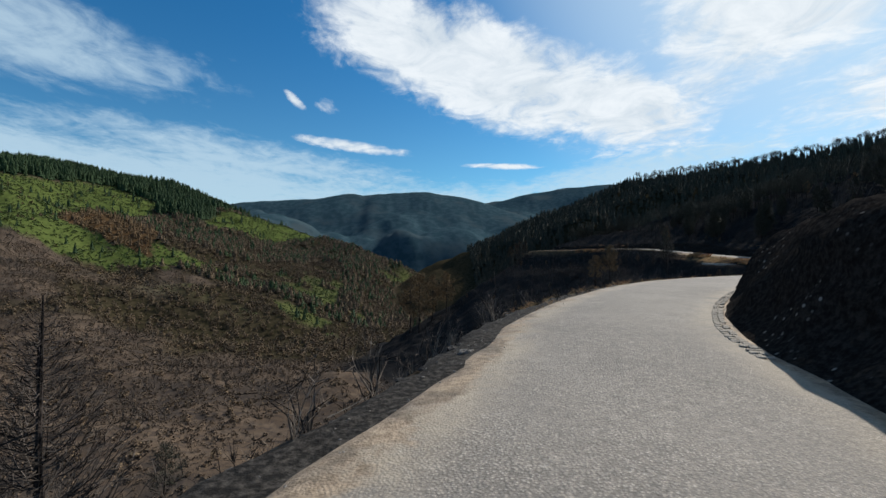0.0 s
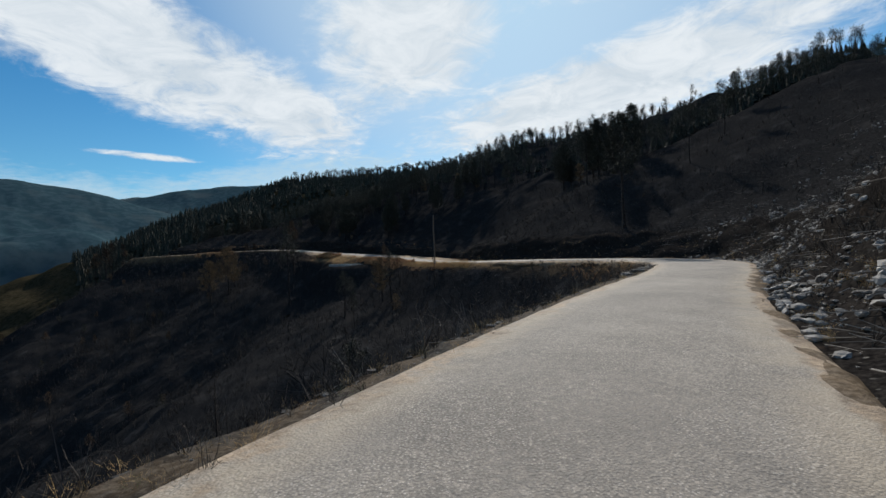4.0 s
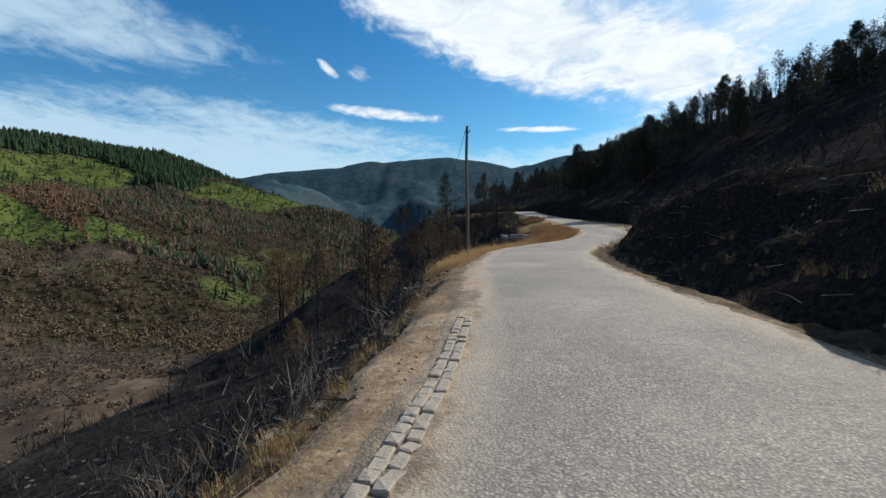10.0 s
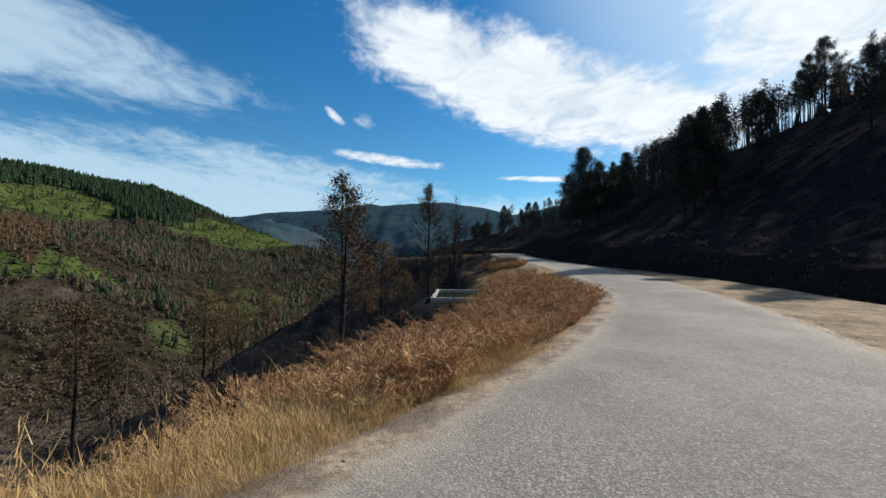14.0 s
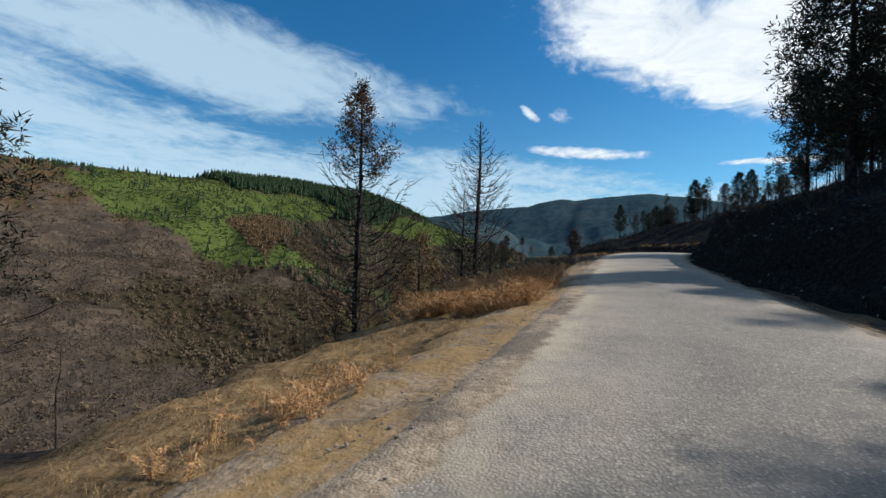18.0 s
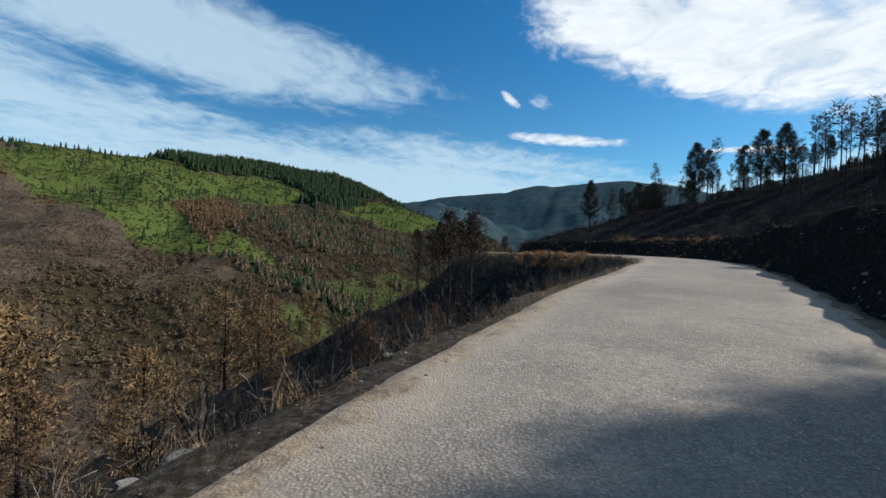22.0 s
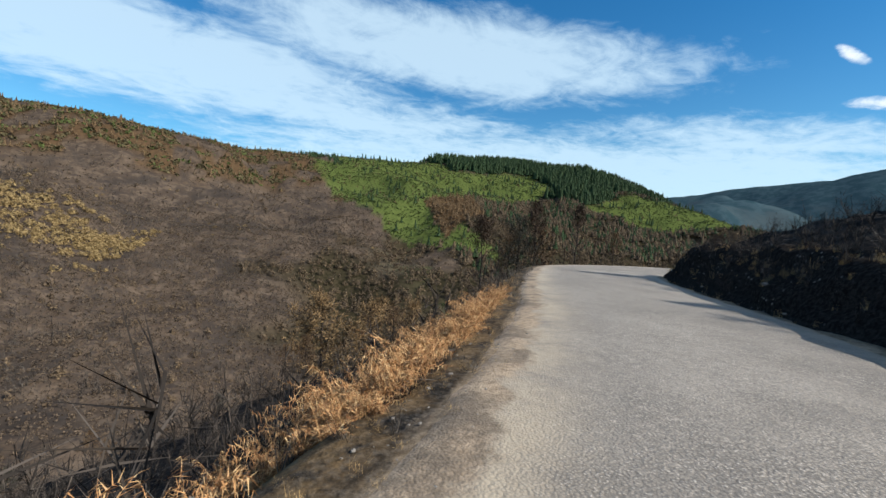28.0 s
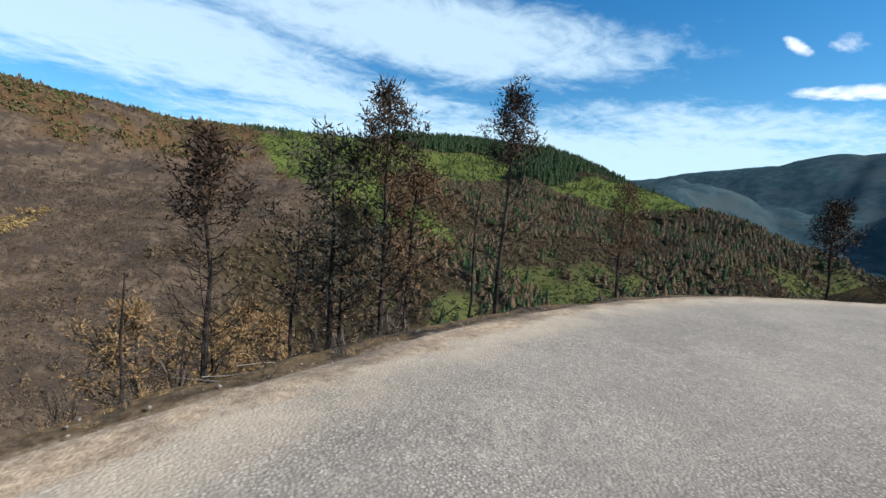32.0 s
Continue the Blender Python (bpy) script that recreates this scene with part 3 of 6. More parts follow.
def terrain(x, y, detail=True):
    """Heights of the ground and what covers it."""
    shape = x.shape
    x, y = x.ravel(), y.ravel()
    k, d = nearest(x, y, hill_line, hill_t)
    s = hill_s[k]
    base = hill_line[k, 2]
    rise = np.interp(s, HILL_S, HILL_A)
    dist = np.abs(d)
    up = rise * (1 - np.exp(-0.49 * np.maximum(d - 4, 0) / rise)) + np.interp(s, BANK_S, BANK_H) * ramp(d, 2, 9)
    up = up + ramp(d, 55, 170) * 12 * ramp(s, 85, 140) * ramp(s, 236, 205)
    down = -np.interp(s, (55, 88, 130, 165), (0.62, 0.47, 0.47, 0.62)) * np.maximum(dist - 3, 0)
    rough = fbm(x / 38, y / 38, 4, 3) * 9.0 * ramp(dist, 12, 70) + fbm(x / 7, y / 7, 3, 11) * 1.3 * ramp(dist, 4, 14)
    own = base + np.where(d > 0, up, down) + rough
    across, near_crest = crest_height(x, y, CREST, 0.315 + 0.15 * ramp(y, 800, 1080))
    across = across + fbm(x / 170, y / 170, 5, 21) * (40 - 22 * ramp(y, 800, 1100)) * ramp(near_crest, 20, 160) + fbm(x / 30, y / 30, 3, 31) * 3
    across = across + 0.4 * np.sin(across / 3.1 + 3 * fbm(x / 45, y / 45, 3, 37)) * ramp(y, 380, 300)
    floor = -48 - 0.055 * np.maximum(y - 60, 0) + fbm(x / 60, y / 60, 3, 41) * 5
    floor = np.maximum(floor, -112)
    z = smax(smax(own, across, 8.0), floor, 6.0)
    opposite = ramp(across - own, -2, 6) * ramp(across - floor, -4, 3)
    far = np.zeros_like(x)
    out_there = np.where(np.hypot(x - 60, y - 120) > 1000)[0]
    if len(out_there):
        fx_, fy_, fz_, ff_ = x[out_there], y[out_there], z[out_there], far[out_there]
        for radius, slope, sky in RANGES:
            crest = np.array([(radius * math.sin(radians(a)), radius * math.cos(radians(a)), radius * math.tan(radians(e)) + 1.6) for a, e in sky])
            h, dd = crest_height(fx_, fy_, crest, slope, 60)
            wild = fbm(fx_ / 700, fy_ / 700, 5, int(radius))
            h = h + (wild * 230 - np.abs(fbm(fx_ / 650, fy_ / 650, 3, int(radius) + 7)) * 260) * ramp(dd, 0, 800) + fbm(fx_ / 90, fy_ / 90, 3, 77) * 9
            ff_ = np.maximum(ff_, ramp(h - fz_, -10, 10))
            fz_ = np.maximum(fz_, h)
        z[out_there], far[out_there] = fz_, ff_
    wild_spur = np.where((np.hypot(x - 60, y - 120) > 260) & (x > -150))[0]
    spur = np.zeros_like(x)
    if len(wild_spur):
        sx, sy = x[wild_spur], y[wild_spur]
        h, dd = crest_height(sx, sy, SPUR, 0.52, 30)
        h = h + fbm(sx / 120, sy / 120, 4, 401) * 45 * ramp(dd, 20, 160) + fbm(sx / 22, sy / 22, 2, 411) * 3
        spur[wild_spur] = ramp(h - z[wild_spur], -8, 6)
        z[wild_spur] = np.maximum(z[wild_spur], h)
    # the road's own bench, bank and ditch
    close = dist < 32
    xr, yr = x[close], y[close]
    j, e = nearest(xr, yr, line, tangent)
    js = line_s[j]
    el_, er_ = edge_l[j], edge_r[j]
    rz = line[j, 2]
    lay = np.interp(js, LAY_S, LAY_W)
    bank = np.interp(js, BANK_S, BANK_H)
    jag = fbm(xr / 3.1, yr / 3.1, 3, 51)
    right = e - er_ - lay - jag * 0.3
    left = el_ - e
    batter = np.interp(js, BATTER_S, BATTER_G)
    cut = -0.2 * ramp(right, -0.4, 0.1) * ramp(right, 5.0, 3.0) + bank * ramp(right - 0.75, 0.0, batter * bank + 0.5) * (1 + 0.18 * jag) + 0.30 * np.maximum(right - 0.5 * bank, 0)
    steep, shelf = np.interp(js, FILL_S, FILL_G), np.interp(js, FILL_S, FILL_W)
    fill = -0.10 * np.minimum(np.maximum(left, 0), 1.2) - steep * np.clip(left - 1.2, 0, shelf) - np.interp(js, (70, 90, 128, 150), (0.95, 0.75, 0.75, 0.95)) * np.clip(left - 1.2 - shelf, 0, 8) - np.interp(js, (70, 90, 128, 150), (0.55, 0.42, 0.42, 0.55)) * np.maximum(left - 9.2 - shelf, 0)
    lump = (fbm(xr / 1.1, yr / 1.1, 3, 61) * 0.5) * ramp(np.maximum(right - 4.0, left - 1.2), 0, 2.0)
    bench = rz - 0.10 + np.where(e > (el_ + er_) / 2, cut, fill) + lump
    w = ramp(np.maximum(right, left), 5, 22)
    z[close] = bench * (1 - w) + z[close] * w
    # the terrace round the cistern
    terrace = ramp(np.maximum(np.abs(x - 75.2) - 2.0, np.abs(y - 116.4) - 5.6), 5.5, 0.3)
    z = z * (1 - terrace) + np.maximum(z, -1.42 - 0.10 * np.maximum(75.2 - x, 0) + 0.16 * fbm(x / 1.2, y / 1.2, 3, 421)) * terrace
    # the pit under the cistern
    pit = (np.abs(x - 75.2) < 1.75) & (np.abs(y - 117.4) < 4.3)
    z[pit] = np.minimum(z[pit], -2.9)
    cover = {}
    cover["across"] = ramp(np.maximum(across, floor) - own, -3, 5) * (1 - far) * (1 - spur)
    there = opposite * (1 - far) * (1 - spur)
    firs = np.maximum(stand(PLANTATION, x, y), stand(SHELTER_BELT, x, y, 8))
    rusty = stand(SCORCHED_STAND, x, y)
    green = np.maximum(np.maximum(stand(MEADOW, x, y), stand(GLADE, x, y)), stand(GREEN_FLANK, x, y))
    upper = ramp(z + 26 * fbm(x / 55, y / 55, 3, 431), 28, 44) * ramp(y, 345, 315)
    low = ramp(z, 0, -45) * ramp(fbm(x / 40, y / 40, 3, 86), 0.10, 0.22) * ramp(y, 290, 360)
    cover["conifer"] = firs * there
    cover["green"] = np.clip(np.maximum(green * (1 - rusty) * (1 - firs), low * 0.8), 0, 1) * there
    cover["scorched"] = np.clip(np.maximum(rusty, upper * 0.8 * ramp(fbm(x / 26, y / 26, 3, 435), -0.2, 0.08)), 0, 1) * there
    wood = np.maximum(ramp(y + 70 * fbm(x / 60, y / 60, 4, 91), 372, 398), ramp(z + 30 * fbm(x / 35, y / 35, 3, 93), -14, -26) * ramp(y + 60 * fbm(x / 45, y / 45, 3, 95), 215, 265))
    cover["wood"] = np.maximum(wood * cover["across"] * (1 - cover["green"]) * (1 - cover["scorched"]) * (1 - firs), spur)
    cover["spur"] = spur
    # distant: how far the blue haze tint replaces the ground's own colour
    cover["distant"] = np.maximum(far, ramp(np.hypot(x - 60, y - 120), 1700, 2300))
    dry = np.zeros_like(x)
    track = np.exp(-((js - 169) / 9) ** 2) * ramp(left, 7.5, 5.5)
    dry[close] = np.where(e < 0, np.maximum(ramp(left, 2.6 + 2.6 * ramp(js, 245, 262), 0.5) * np.interp(js, (0, 70, 82, 96, 104, 182, 190, 246, 262), (0.25, 0.2, 0.6, 0.6, 0.9, 0.9, 0.15, 0.15, 0.7)), track), ramp(right, -0.1, -0.8) * 0.9)
    cover["dry"] = dry
    cover["sd"] = d
    cover["ss"] = s
    return z.reshape(shape), {key: v.reshape(shape) for key, v in cover.items()}


def height(x, y):
    x, y = np.atleast_1d(np.asarray(x, float)), np.atleast_1d(np.asarray(y, float))
    return terrain(x, y)[0]


def sheet(name, verts, faces, mat, smooth_faces=True, values=None):
    me = bpy.data.meshes.new(name)
    verts, faces = np.asarray(verts, np.float32), np.asarray(faces, np.int32)
    size = faces.shape[1]
    me.vertices.add(len(verts))
    me.vertices.foreach_set("co", verts.ravel())
    me.loops.add(faces.size)
    me.loops.foreach_set("vertex_index", faces.ravel())
    me.polygons.add(len(faces))
    me.polygons.foreach_set("loop_start", np.arange(0, faces.size, size, dtype=np.int32))
    me.polygons.foreach_set("use_smooth", np.full(len(faces), smooth_faces))
    for key, v in (values or {}).items():
        me.attributes.new(key, "FLOAT", "POINT").data.foreach_set("value", np.asarray(v, np.float32).ravel())
    me.materials.append(mat)
    me.update(calc_edges=True)
    return me


def grid_faces(rows, cols, closed=False):
    i, j = np.meshgrid(np.arange(rows - 1), np.arange(cols if closed else cols - 1), indexing="ij")
    a = i * cols + j
    b = i * cols + (j + 1) % cols
    return np.stack([a, b, b + cols, a + cols], -1).reshape(-1, 4)


# ---------------------------------------------------------------- ground: one sheet to the horizon
CX, CY = 62.0, 120.0
rings = [0.6]
while rings[-1] < 165:
    rings.append(rings[-1] + 0.75)
while rings[-1] < 4300:
    rings.append(rings[-1] * 1.027 + 0.2)
rings = np.array(rings)
turns = np.concatenate([np.linspace(-172, 112, 1240, endpoint=False), np.linspace(112, 188, 40, endpoint=False)])
rr, tt = np.meshgrid(rings, np.radians(turns), indexing="ij")
gx, gy = CX + rr * np.sin(tt), CY + rr * np.cos(tt)
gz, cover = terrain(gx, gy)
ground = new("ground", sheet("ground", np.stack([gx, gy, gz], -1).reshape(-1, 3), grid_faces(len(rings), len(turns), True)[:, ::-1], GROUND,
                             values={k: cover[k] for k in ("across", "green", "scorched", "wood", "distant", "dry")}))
tagged(ground, "burnt black hillside, green and brown slopes and distant wooded mountains", "ground", kind="structure")


# ---------------------------------------------------------------- road and verges
def ribbon(name, across, lift, mat, values, label, category, keep=None):
    """across: for each point of the line, the distances from it at which the ribbon has its points."""
    rows, cols = across.shape
    x = line[:, 0, None] + side[:, 0, None] * across
    y = line[:, 1, None] + side[:, 1, None] * across
    z = line[:, 2, None] + lift
    ob = new(name, sheet(name, np.stack([x, y, z], -1).reshape(-1, 3), grid_faces(rows, cols)[:, ::-1], mat, values=values))
    return tagged(ob, label, category, kind="structure")


rows = len(line)
u = np.linspace(0, 1, 15)
shoulder = np.array((0.10, 0.22, 0.36, 0.52))
ragged_l = edge_l + fbm(line_s / 0.9, line_s * 0, 4, 91) * 0.08
ragged_r = edge_r + fbm(line_s / 1.1, line_s * 0 + 5, 4, 95) * 0.08
across = np.concatenate([ragged_l[:, None] - shoulder[::-1], ragged_l[:, None] * (1 - u) + ragged_r[:, None] * u, ragged_r[:, None] + shoulder], 1)
crown = np.concatenate([[-0.11, -0.034, -0.012, -0.004], 0.05 * (1 - (2 * u - 1) ** 2), [-0.004, -0.012, -0.034, -0.11]])[None] + 0.010 * fbm(across / 0.9, line_s[:, None] / 1.4, 3, 99)
outside = np.maximum(ragged_l[:, None] - across, across - ragged_r[:, None])
left_soil = np.interp(line_s, (0, 14, 76, 80, 104, 112, 184, 192, 224, 229, 242, 250, 268), (0.75, 0.5, 0.5, 0.9, 0.9, 1.0, 1.0, 0.55, 0.6, 1.0, 1.0, 0.8, 0.8))[:, None]
right_soil = 0.75 + 0.2 * (ramp(line_s, 122, 134) * ramp(line_s, 182, 172))[:, None]
soil = np.where(across > 0, ramp(outside, -0.15, 0.30) * right_soil, ramp(outside, -0.55, 0.30) * left_soil)
mend = ramp(np.abs(line_s - 84.5), 4.6, 3.6)[:, None] * ramp(across - edge_l[:, None], 2.2, 1.5) * ramp(across - edge_l[:, None], 0.0, 0.5)
edge_dust = np.clip(np.interp(line_s, (0, 10, 76, 82, 180, 190), (1, 0.7, 0.6, 1, 1, 0.7))[:, None] * ramp(across - edge_l[:, None], 0.7, 0.0) + 0.6 * ramp(edge_r[:, None] - across, 0.7, 0.0), 0, 1)
lay_by = np.exp(-((line_s - 181) / 9) ** 2) + np.exp(-((line_s - 167) / 5) ** 2) * 0.6
edge_dust = np.clip(edge_dust + 0.7 * ramp(line_s, 225, 240)[:, None] * ramp(across - edge_l[:, None], 1.3, 0.1) + lay_by[:, None] * ramp(across - edge_l[:, None], 2.2, 0.2), 0, 1)
ribbon("road", across, crown, ROAD, {"dust": edge_dust, "soil": soil, "mend": mend}, "narrow mountain road of pale worn asphalt with dusty ragged edges", "road")

v = np.linspace(0, 1, 9)
for name, sign, edge, wide in (("verge_left", -1, ragged_l, 1.25 + 1.6 * lay_by), ("verge_right", 1, ragged_r, 0.30 + np.interp(line_s, LAY_S, LAY_W))):
    reach = (edge - sign * 0.35)[:, None] + sign * (wide + 0.35 + fbm(line_s / 2.3, line_s * 0 + 9, 3, 105) * 0.5)[:, None] * v
    lump = 0.10 * fbm(reach / 0.5, line_s[:, None] / 0.5, 4, 111) * ramp(v, 0.15, 0.6)[None]
    out = np.abs(reach - edge[:, None])
    drop = np.where(sign < 0, -0.10 * np.minimum(out, 1.2) - np.interp(line_s, FILL_S, FILL_G)[:, None] * np.maximum(out - 1.2, 0), 0.0 * out)
    lift = -0.03 + drop * ramp(v, 0.1, 0.4)[None] + lump - 0.16 * ramp(v, 0.8, 1.0)[None]
    if sign > 0:
        lift = lift - 0.03 * ramp(line_s, 44, 38)[:, None]
    soft = ramp(line_s, 222, 234)[:, None]
    pale = (0.4 - 0.3 * soft) + (0.6 + 0.3 * soft) * ramp(out, 0.35, 0.6 + 0.3 * soft)
    burnt = np.interp(line_s, (-20, 0, 30, 34, 60, 70, 84, 88, 100, 104, 112, 116, 140, 150, 176, 180, 188, 192, 300), (2.2, 2.2, 2.2, 2.2, 2.2, 2.2, 0.9, 0.15, 0.15, 0.9, 0.5, 0.0, 0.0, 0.0, 0.1, 0.0, 0.3, 2.2, 2.2))
    straw = np.interp(line_s, (0, 15, 30, 60, 70, 80, 96, 106, 114, 140, 165, 175, 190, 240, 262, 300), (0.0, 0.0, 0.1, 0.2, 0.0, 0.4, 0.3, 0.5, 1.0, 1.0, 1.0, 1.0, 0.0, 0.5, 0.5, 0.4))
    if sign > 0:
        burnt = np.interp(line_s, (0, 120, 134, 160, 172, 300), (1.6, 1.5, 0.0, 0.0, 1.3, 1.2))
        straw = np.interp(line_s, (0, 85, 95, 110, 300), (0.2, 0.6, 0.6, 0.3, 0.3))
    ribbon(name, reach, lift, VERGE, {"char": burnt[:, None] * pale, "straw": straw[:, None] * pale}, "dusty roadside verge of bare soil, ash and dry straw", "verge")

# the cut bank above the road, in finer pieces
v = np.linspace(0, 1, 26)
bank_h = np.interp(line_s, BANK_S, BANK_H)[:, None]
batter = np.interp(line_s, BATTER_S, BATTER_G)[:, None]
lay_w = np.interp(line_s, LAY_S, LAY_W)[:, None]
run = v[None] * (batter * bank_h + 0.5 + 1.6) - 0.15
ex = edge_r[:, None] + lay_w + run
bx = line[:, 0, None] + side[:, 0, None] * ex
by = line[:, 1, None] + side[:, 1, None] * ex
jag = fbm(bx / 3.1, by / 3.1, 3, 51)
bz = bank_h * ramp(run - jag * 0.3, 0.0, batter * bank_h + 0.5) * (1 + 0.18 * jag) + 0.30 * np.maximum(run - jag * 0.3 - 0.5 * bank_h, 0)
gap_z = terrain(bx, by)[0]
bz = line[:, 2, None] - 0.08 + bz
bz = np.where(v[None] > 0.80, np.minimum(bz, gap_z + 0.10 - 0.35 * ramp(v, 0.80, 1.0)[None]), bz)
wear = fbm(line_s[:, None] / 3.2, bz / 1.2, 3, 121) * 0.7
wear = wear * (ramp(v, 0.02, 0.2) * ramp(v, 1.0, 0.8))[None]
bz = bz + 0.5 * wear * (batter > 0.8) + 0.34 * fbm(bx / 0.7, by / 0.7, 3, 131) * (ramp(v, 0.10, 0.30) * ramp(v, 1.0, 0.85))[None]
span = (line_s > -40) & (line_s < 305)
keep_rows = np.where(span)[0]
bpts = np.stack([bx - side[:, 0, None] * wear, by - side[:, 1, None] * wear, bz], -1)[keep_rows]
bank_ob = new("bank", sheet("bank", bpts.reshape(-1, 3), grid_faces(len(keep_rows), 26)[:, ::-1], BANK))
tagged(bank_ob, "burnt earth cut bank above the road, black with stones", "bank", kind="structure")
bank_tree = BVHTree.FromPolygons([tuple(q) for q in bpts.reshape(-1, 3).tolist()], grid_faces(len(keep_rows), 26).tolist())


def on_slope(xy):
    """Heights of whatever lies uppermost, the bank or the hillside."""
    z = height(xy[:, 0], xy[:, 1])
    for i, (px, py) in enumerate(xy):
        spot = bank_tree.ray_cast((px, py, z[i] + 6.0), (0, 0, -1), 6.5)[0]
        if spot is not None:
            z[i] = max(z[i], spot.z)
    return z


# ---------------------------------------------------------------- tools for things
rng = np.random.default_rng(7)


def part(name, bm, material, parent, label=""):
    """One mesh object under a thing or a part. bm: a bmesh, or (vertices, faces)."""
    if isinstance(bm, bmesh.types.BMesh):
        me = bpy.data.meshes.new(name)
        bm.to_mesh(me)
        bm.free()
        me.materials.append(material)
    else:
        me = sheet(name, bm[0], bm[1], material, False)
    ob = new(name, me)
    ob.parent = parent
    if label:
        ob["label"] = label
    return ob


def thing(name, label, category, group="", at=None):
    ob = new(name)
    ob.empty_display_size = 0.2
    if at is not None:
        ob.matrix_basis = at
    return tagged(ob, label, category, group)


def merge(pieces):
    """Join (vertices, faces) pieces with the same number of corners per face."""
    verts, faces, base = [], [], 0
    for v, f in pieces:
        verts.append(v)
        faces.append(f + base)
        base += len(v)
    return np.concatenate(verts), np.concatenate(faces)


def tube(points, radii, sides=4):
    points = np.asarray(points, float)
    way = np.gradient(points, axis=0)
    way /= np.linalg.norm(way, axis=1, keepdims=True) + 1e-9
    ref = np.where(np.abs(way[:, 2:3]) > 0.9, (1.0, 0, 0), (0, 0, 1.0))
    a = np.cross(way, ref)
    a /= np.linalg.norm(a, axis=1, keepdims=True) + 1e-9
    b = np.cross(way, a)
    ang = np.linspace(0, 2 * np.pi, sides, endpoint=False)
    ring = a[:, None] * np.cos(ang)[None, :, None] + b[:, None] * np.sin(ang)[None, :, None]
    verts = points[:, None] + ring * np.asarray(radii)[:, None, None]
    return verts.reshape(-1, 3), grid_faces(len(points), sides, True)


def tris(quads):
    return np.concatenate([quads[:, [0, 1, 2]], quads[:, [0, 2, 3]]])


def spray(centre, count, size, r, long=1.0, up=0.3):
    """A loose tuft: narrow three-cornered leaves scattered in a ball and turned outwards."""
    d = r.normal(size=(count, 3))
    d[:, 2] += up
    d /= np.linalg.norm(d, axis=1, keepdims=True)
    w = np.cross(d, r.normal(size=(count, 3)))
    w /= np.linalg.norm(w, axis=1, keepdims=True) + 1e-9
    length = size * r.uniform(0.3, 0.6, (count, 1)) * long
    root = np.asarray(centre) + d * size * r.uniform(0.0, 0.75, (count, 1)) + r.normal(0, size * 0.18, (count, 3))
    v = np.stack([root - w * size * 0.065, root + w * size * 0.065, root + d * length], 1)
    return v.reshape(-1, 3), np.arange(count * 3).reshape(-1, 3)


def place_many(templates, pos, scale, turn, lean=None, flat=None):
    """Copies of the templates (three-cornered faces), joined into one set of vertices and faces."""
    pick = rng.integers(0, len(templates), len(pos))
    verts, faces, base = [], [], 0
    scale = np.asarray(scale, float)
    if scale.ndim == 1:
        scale = np.repeat(scale[:, None], 3, 1)
    for k, (tv, tf) in enumerate(templates):
        w = np.where(pick == k)[0]
        if not len(w):
            continue
        v = tv[None] * scale[w][:, None]
        if lean is not None:
            v = v + np.stack([lean[w, 0, None] * v[..., 2], lean[w, 1, None] * v[..., 2], 0 * v[..., 2]], -1)
        c, s = np.cos(turn[w])[:, None], np.sin(turn[w])[:, None]
        v = np.stack([v[..., 0] * c - v[..., 1] * s, v[..., 0] * s + v[..., 1] * c, v[..., 2]], -1) + pos[w][:, None]
        f = tf[None] + (np.arange(len(w)) * len(tv))[:, None, None] + base
        verts.append(v.reshape(-1, 3))
        faces.append(f.reshape(-1, 3))
        base += len(w) * len(tv)
    return np.concatenate(verts), np.concatenate(faces)


def stuff(name, templates, xy, scale, mat, label, category, sink=0.0, lean=0.0, z=None):
    xy = np.asarray(xy, float)
    ground_z = height(xy[:, 0], xy[:, 1]) if z is None else z
    pos = np.column_stack([xy, ground_z - sink])
    tilt = rng.normal(0, lean, (len(xy), 2)) if lean else None
    v, f = place_many(templates, pos, scale, rng.uniform(0, 2 * np.pi, len(xy)), tilt)
    return tagged(new(name, sheet(name, v, f, mat, False)), label, category, kind="stuff")


def beside(s, d):
    """Points at the stations s and at d metres outside the asphalt (negative: to the left)."""
    s, d = np.asarray(s, float), np.asarray(d, float)
    off = np.where(d < 0, np.interp(s, line_s, edge_l), np.interp(s, line_s, edge_r)) + d
    x = np.interp(s, line_s, line[:, 0]) + np.interp(s, line_s, side[:, 0]) * off
    y = np.interp(s, line_s, line[:, 1]) + np.interp(s, line_s, side[:, 1]) * off
    return np.column_stack([x, y])


# ---------------------------------------------------------------- templates of small growth
def leafy(count, r, wide=1.0, tall=0.8, leaf=0.45):
    """A bush of loose leaf clusters with an uneven outline."""
    d = r.normal(size=(count, 3))
    d[:, 2] = np.abs(d[:, 2])
    d /= np.linalg.norm(d, axis=1, keepdims=True)
    rad = r.uniform(0.55, 1.0, (count, 1))
    c = d * rad * (wide * 0.5, wide * 0.5, tall)
    n = d + r.normal(0, 0.5, (count, 3))
    a = np.cross(n, r.normal(size=(count, 3)))
    a /= np.linalg.norm(a, axis=1, keepdims=True)
    b = np.cross(n, a)
    b /= np.linalg.norm(b, axis=1, keepdims=True)
    s = leaf * r.uniform(0.6, 1.2, (count, 1))
    v = np.stack([c + a * s, c - a * s * 0.5 + b * s * 0.8, c - a * s * 0.5 - b * s * 0.8], 1)
    return v.reshape(-1, 3), np.arange(count * 3).reshape(-1, 3)


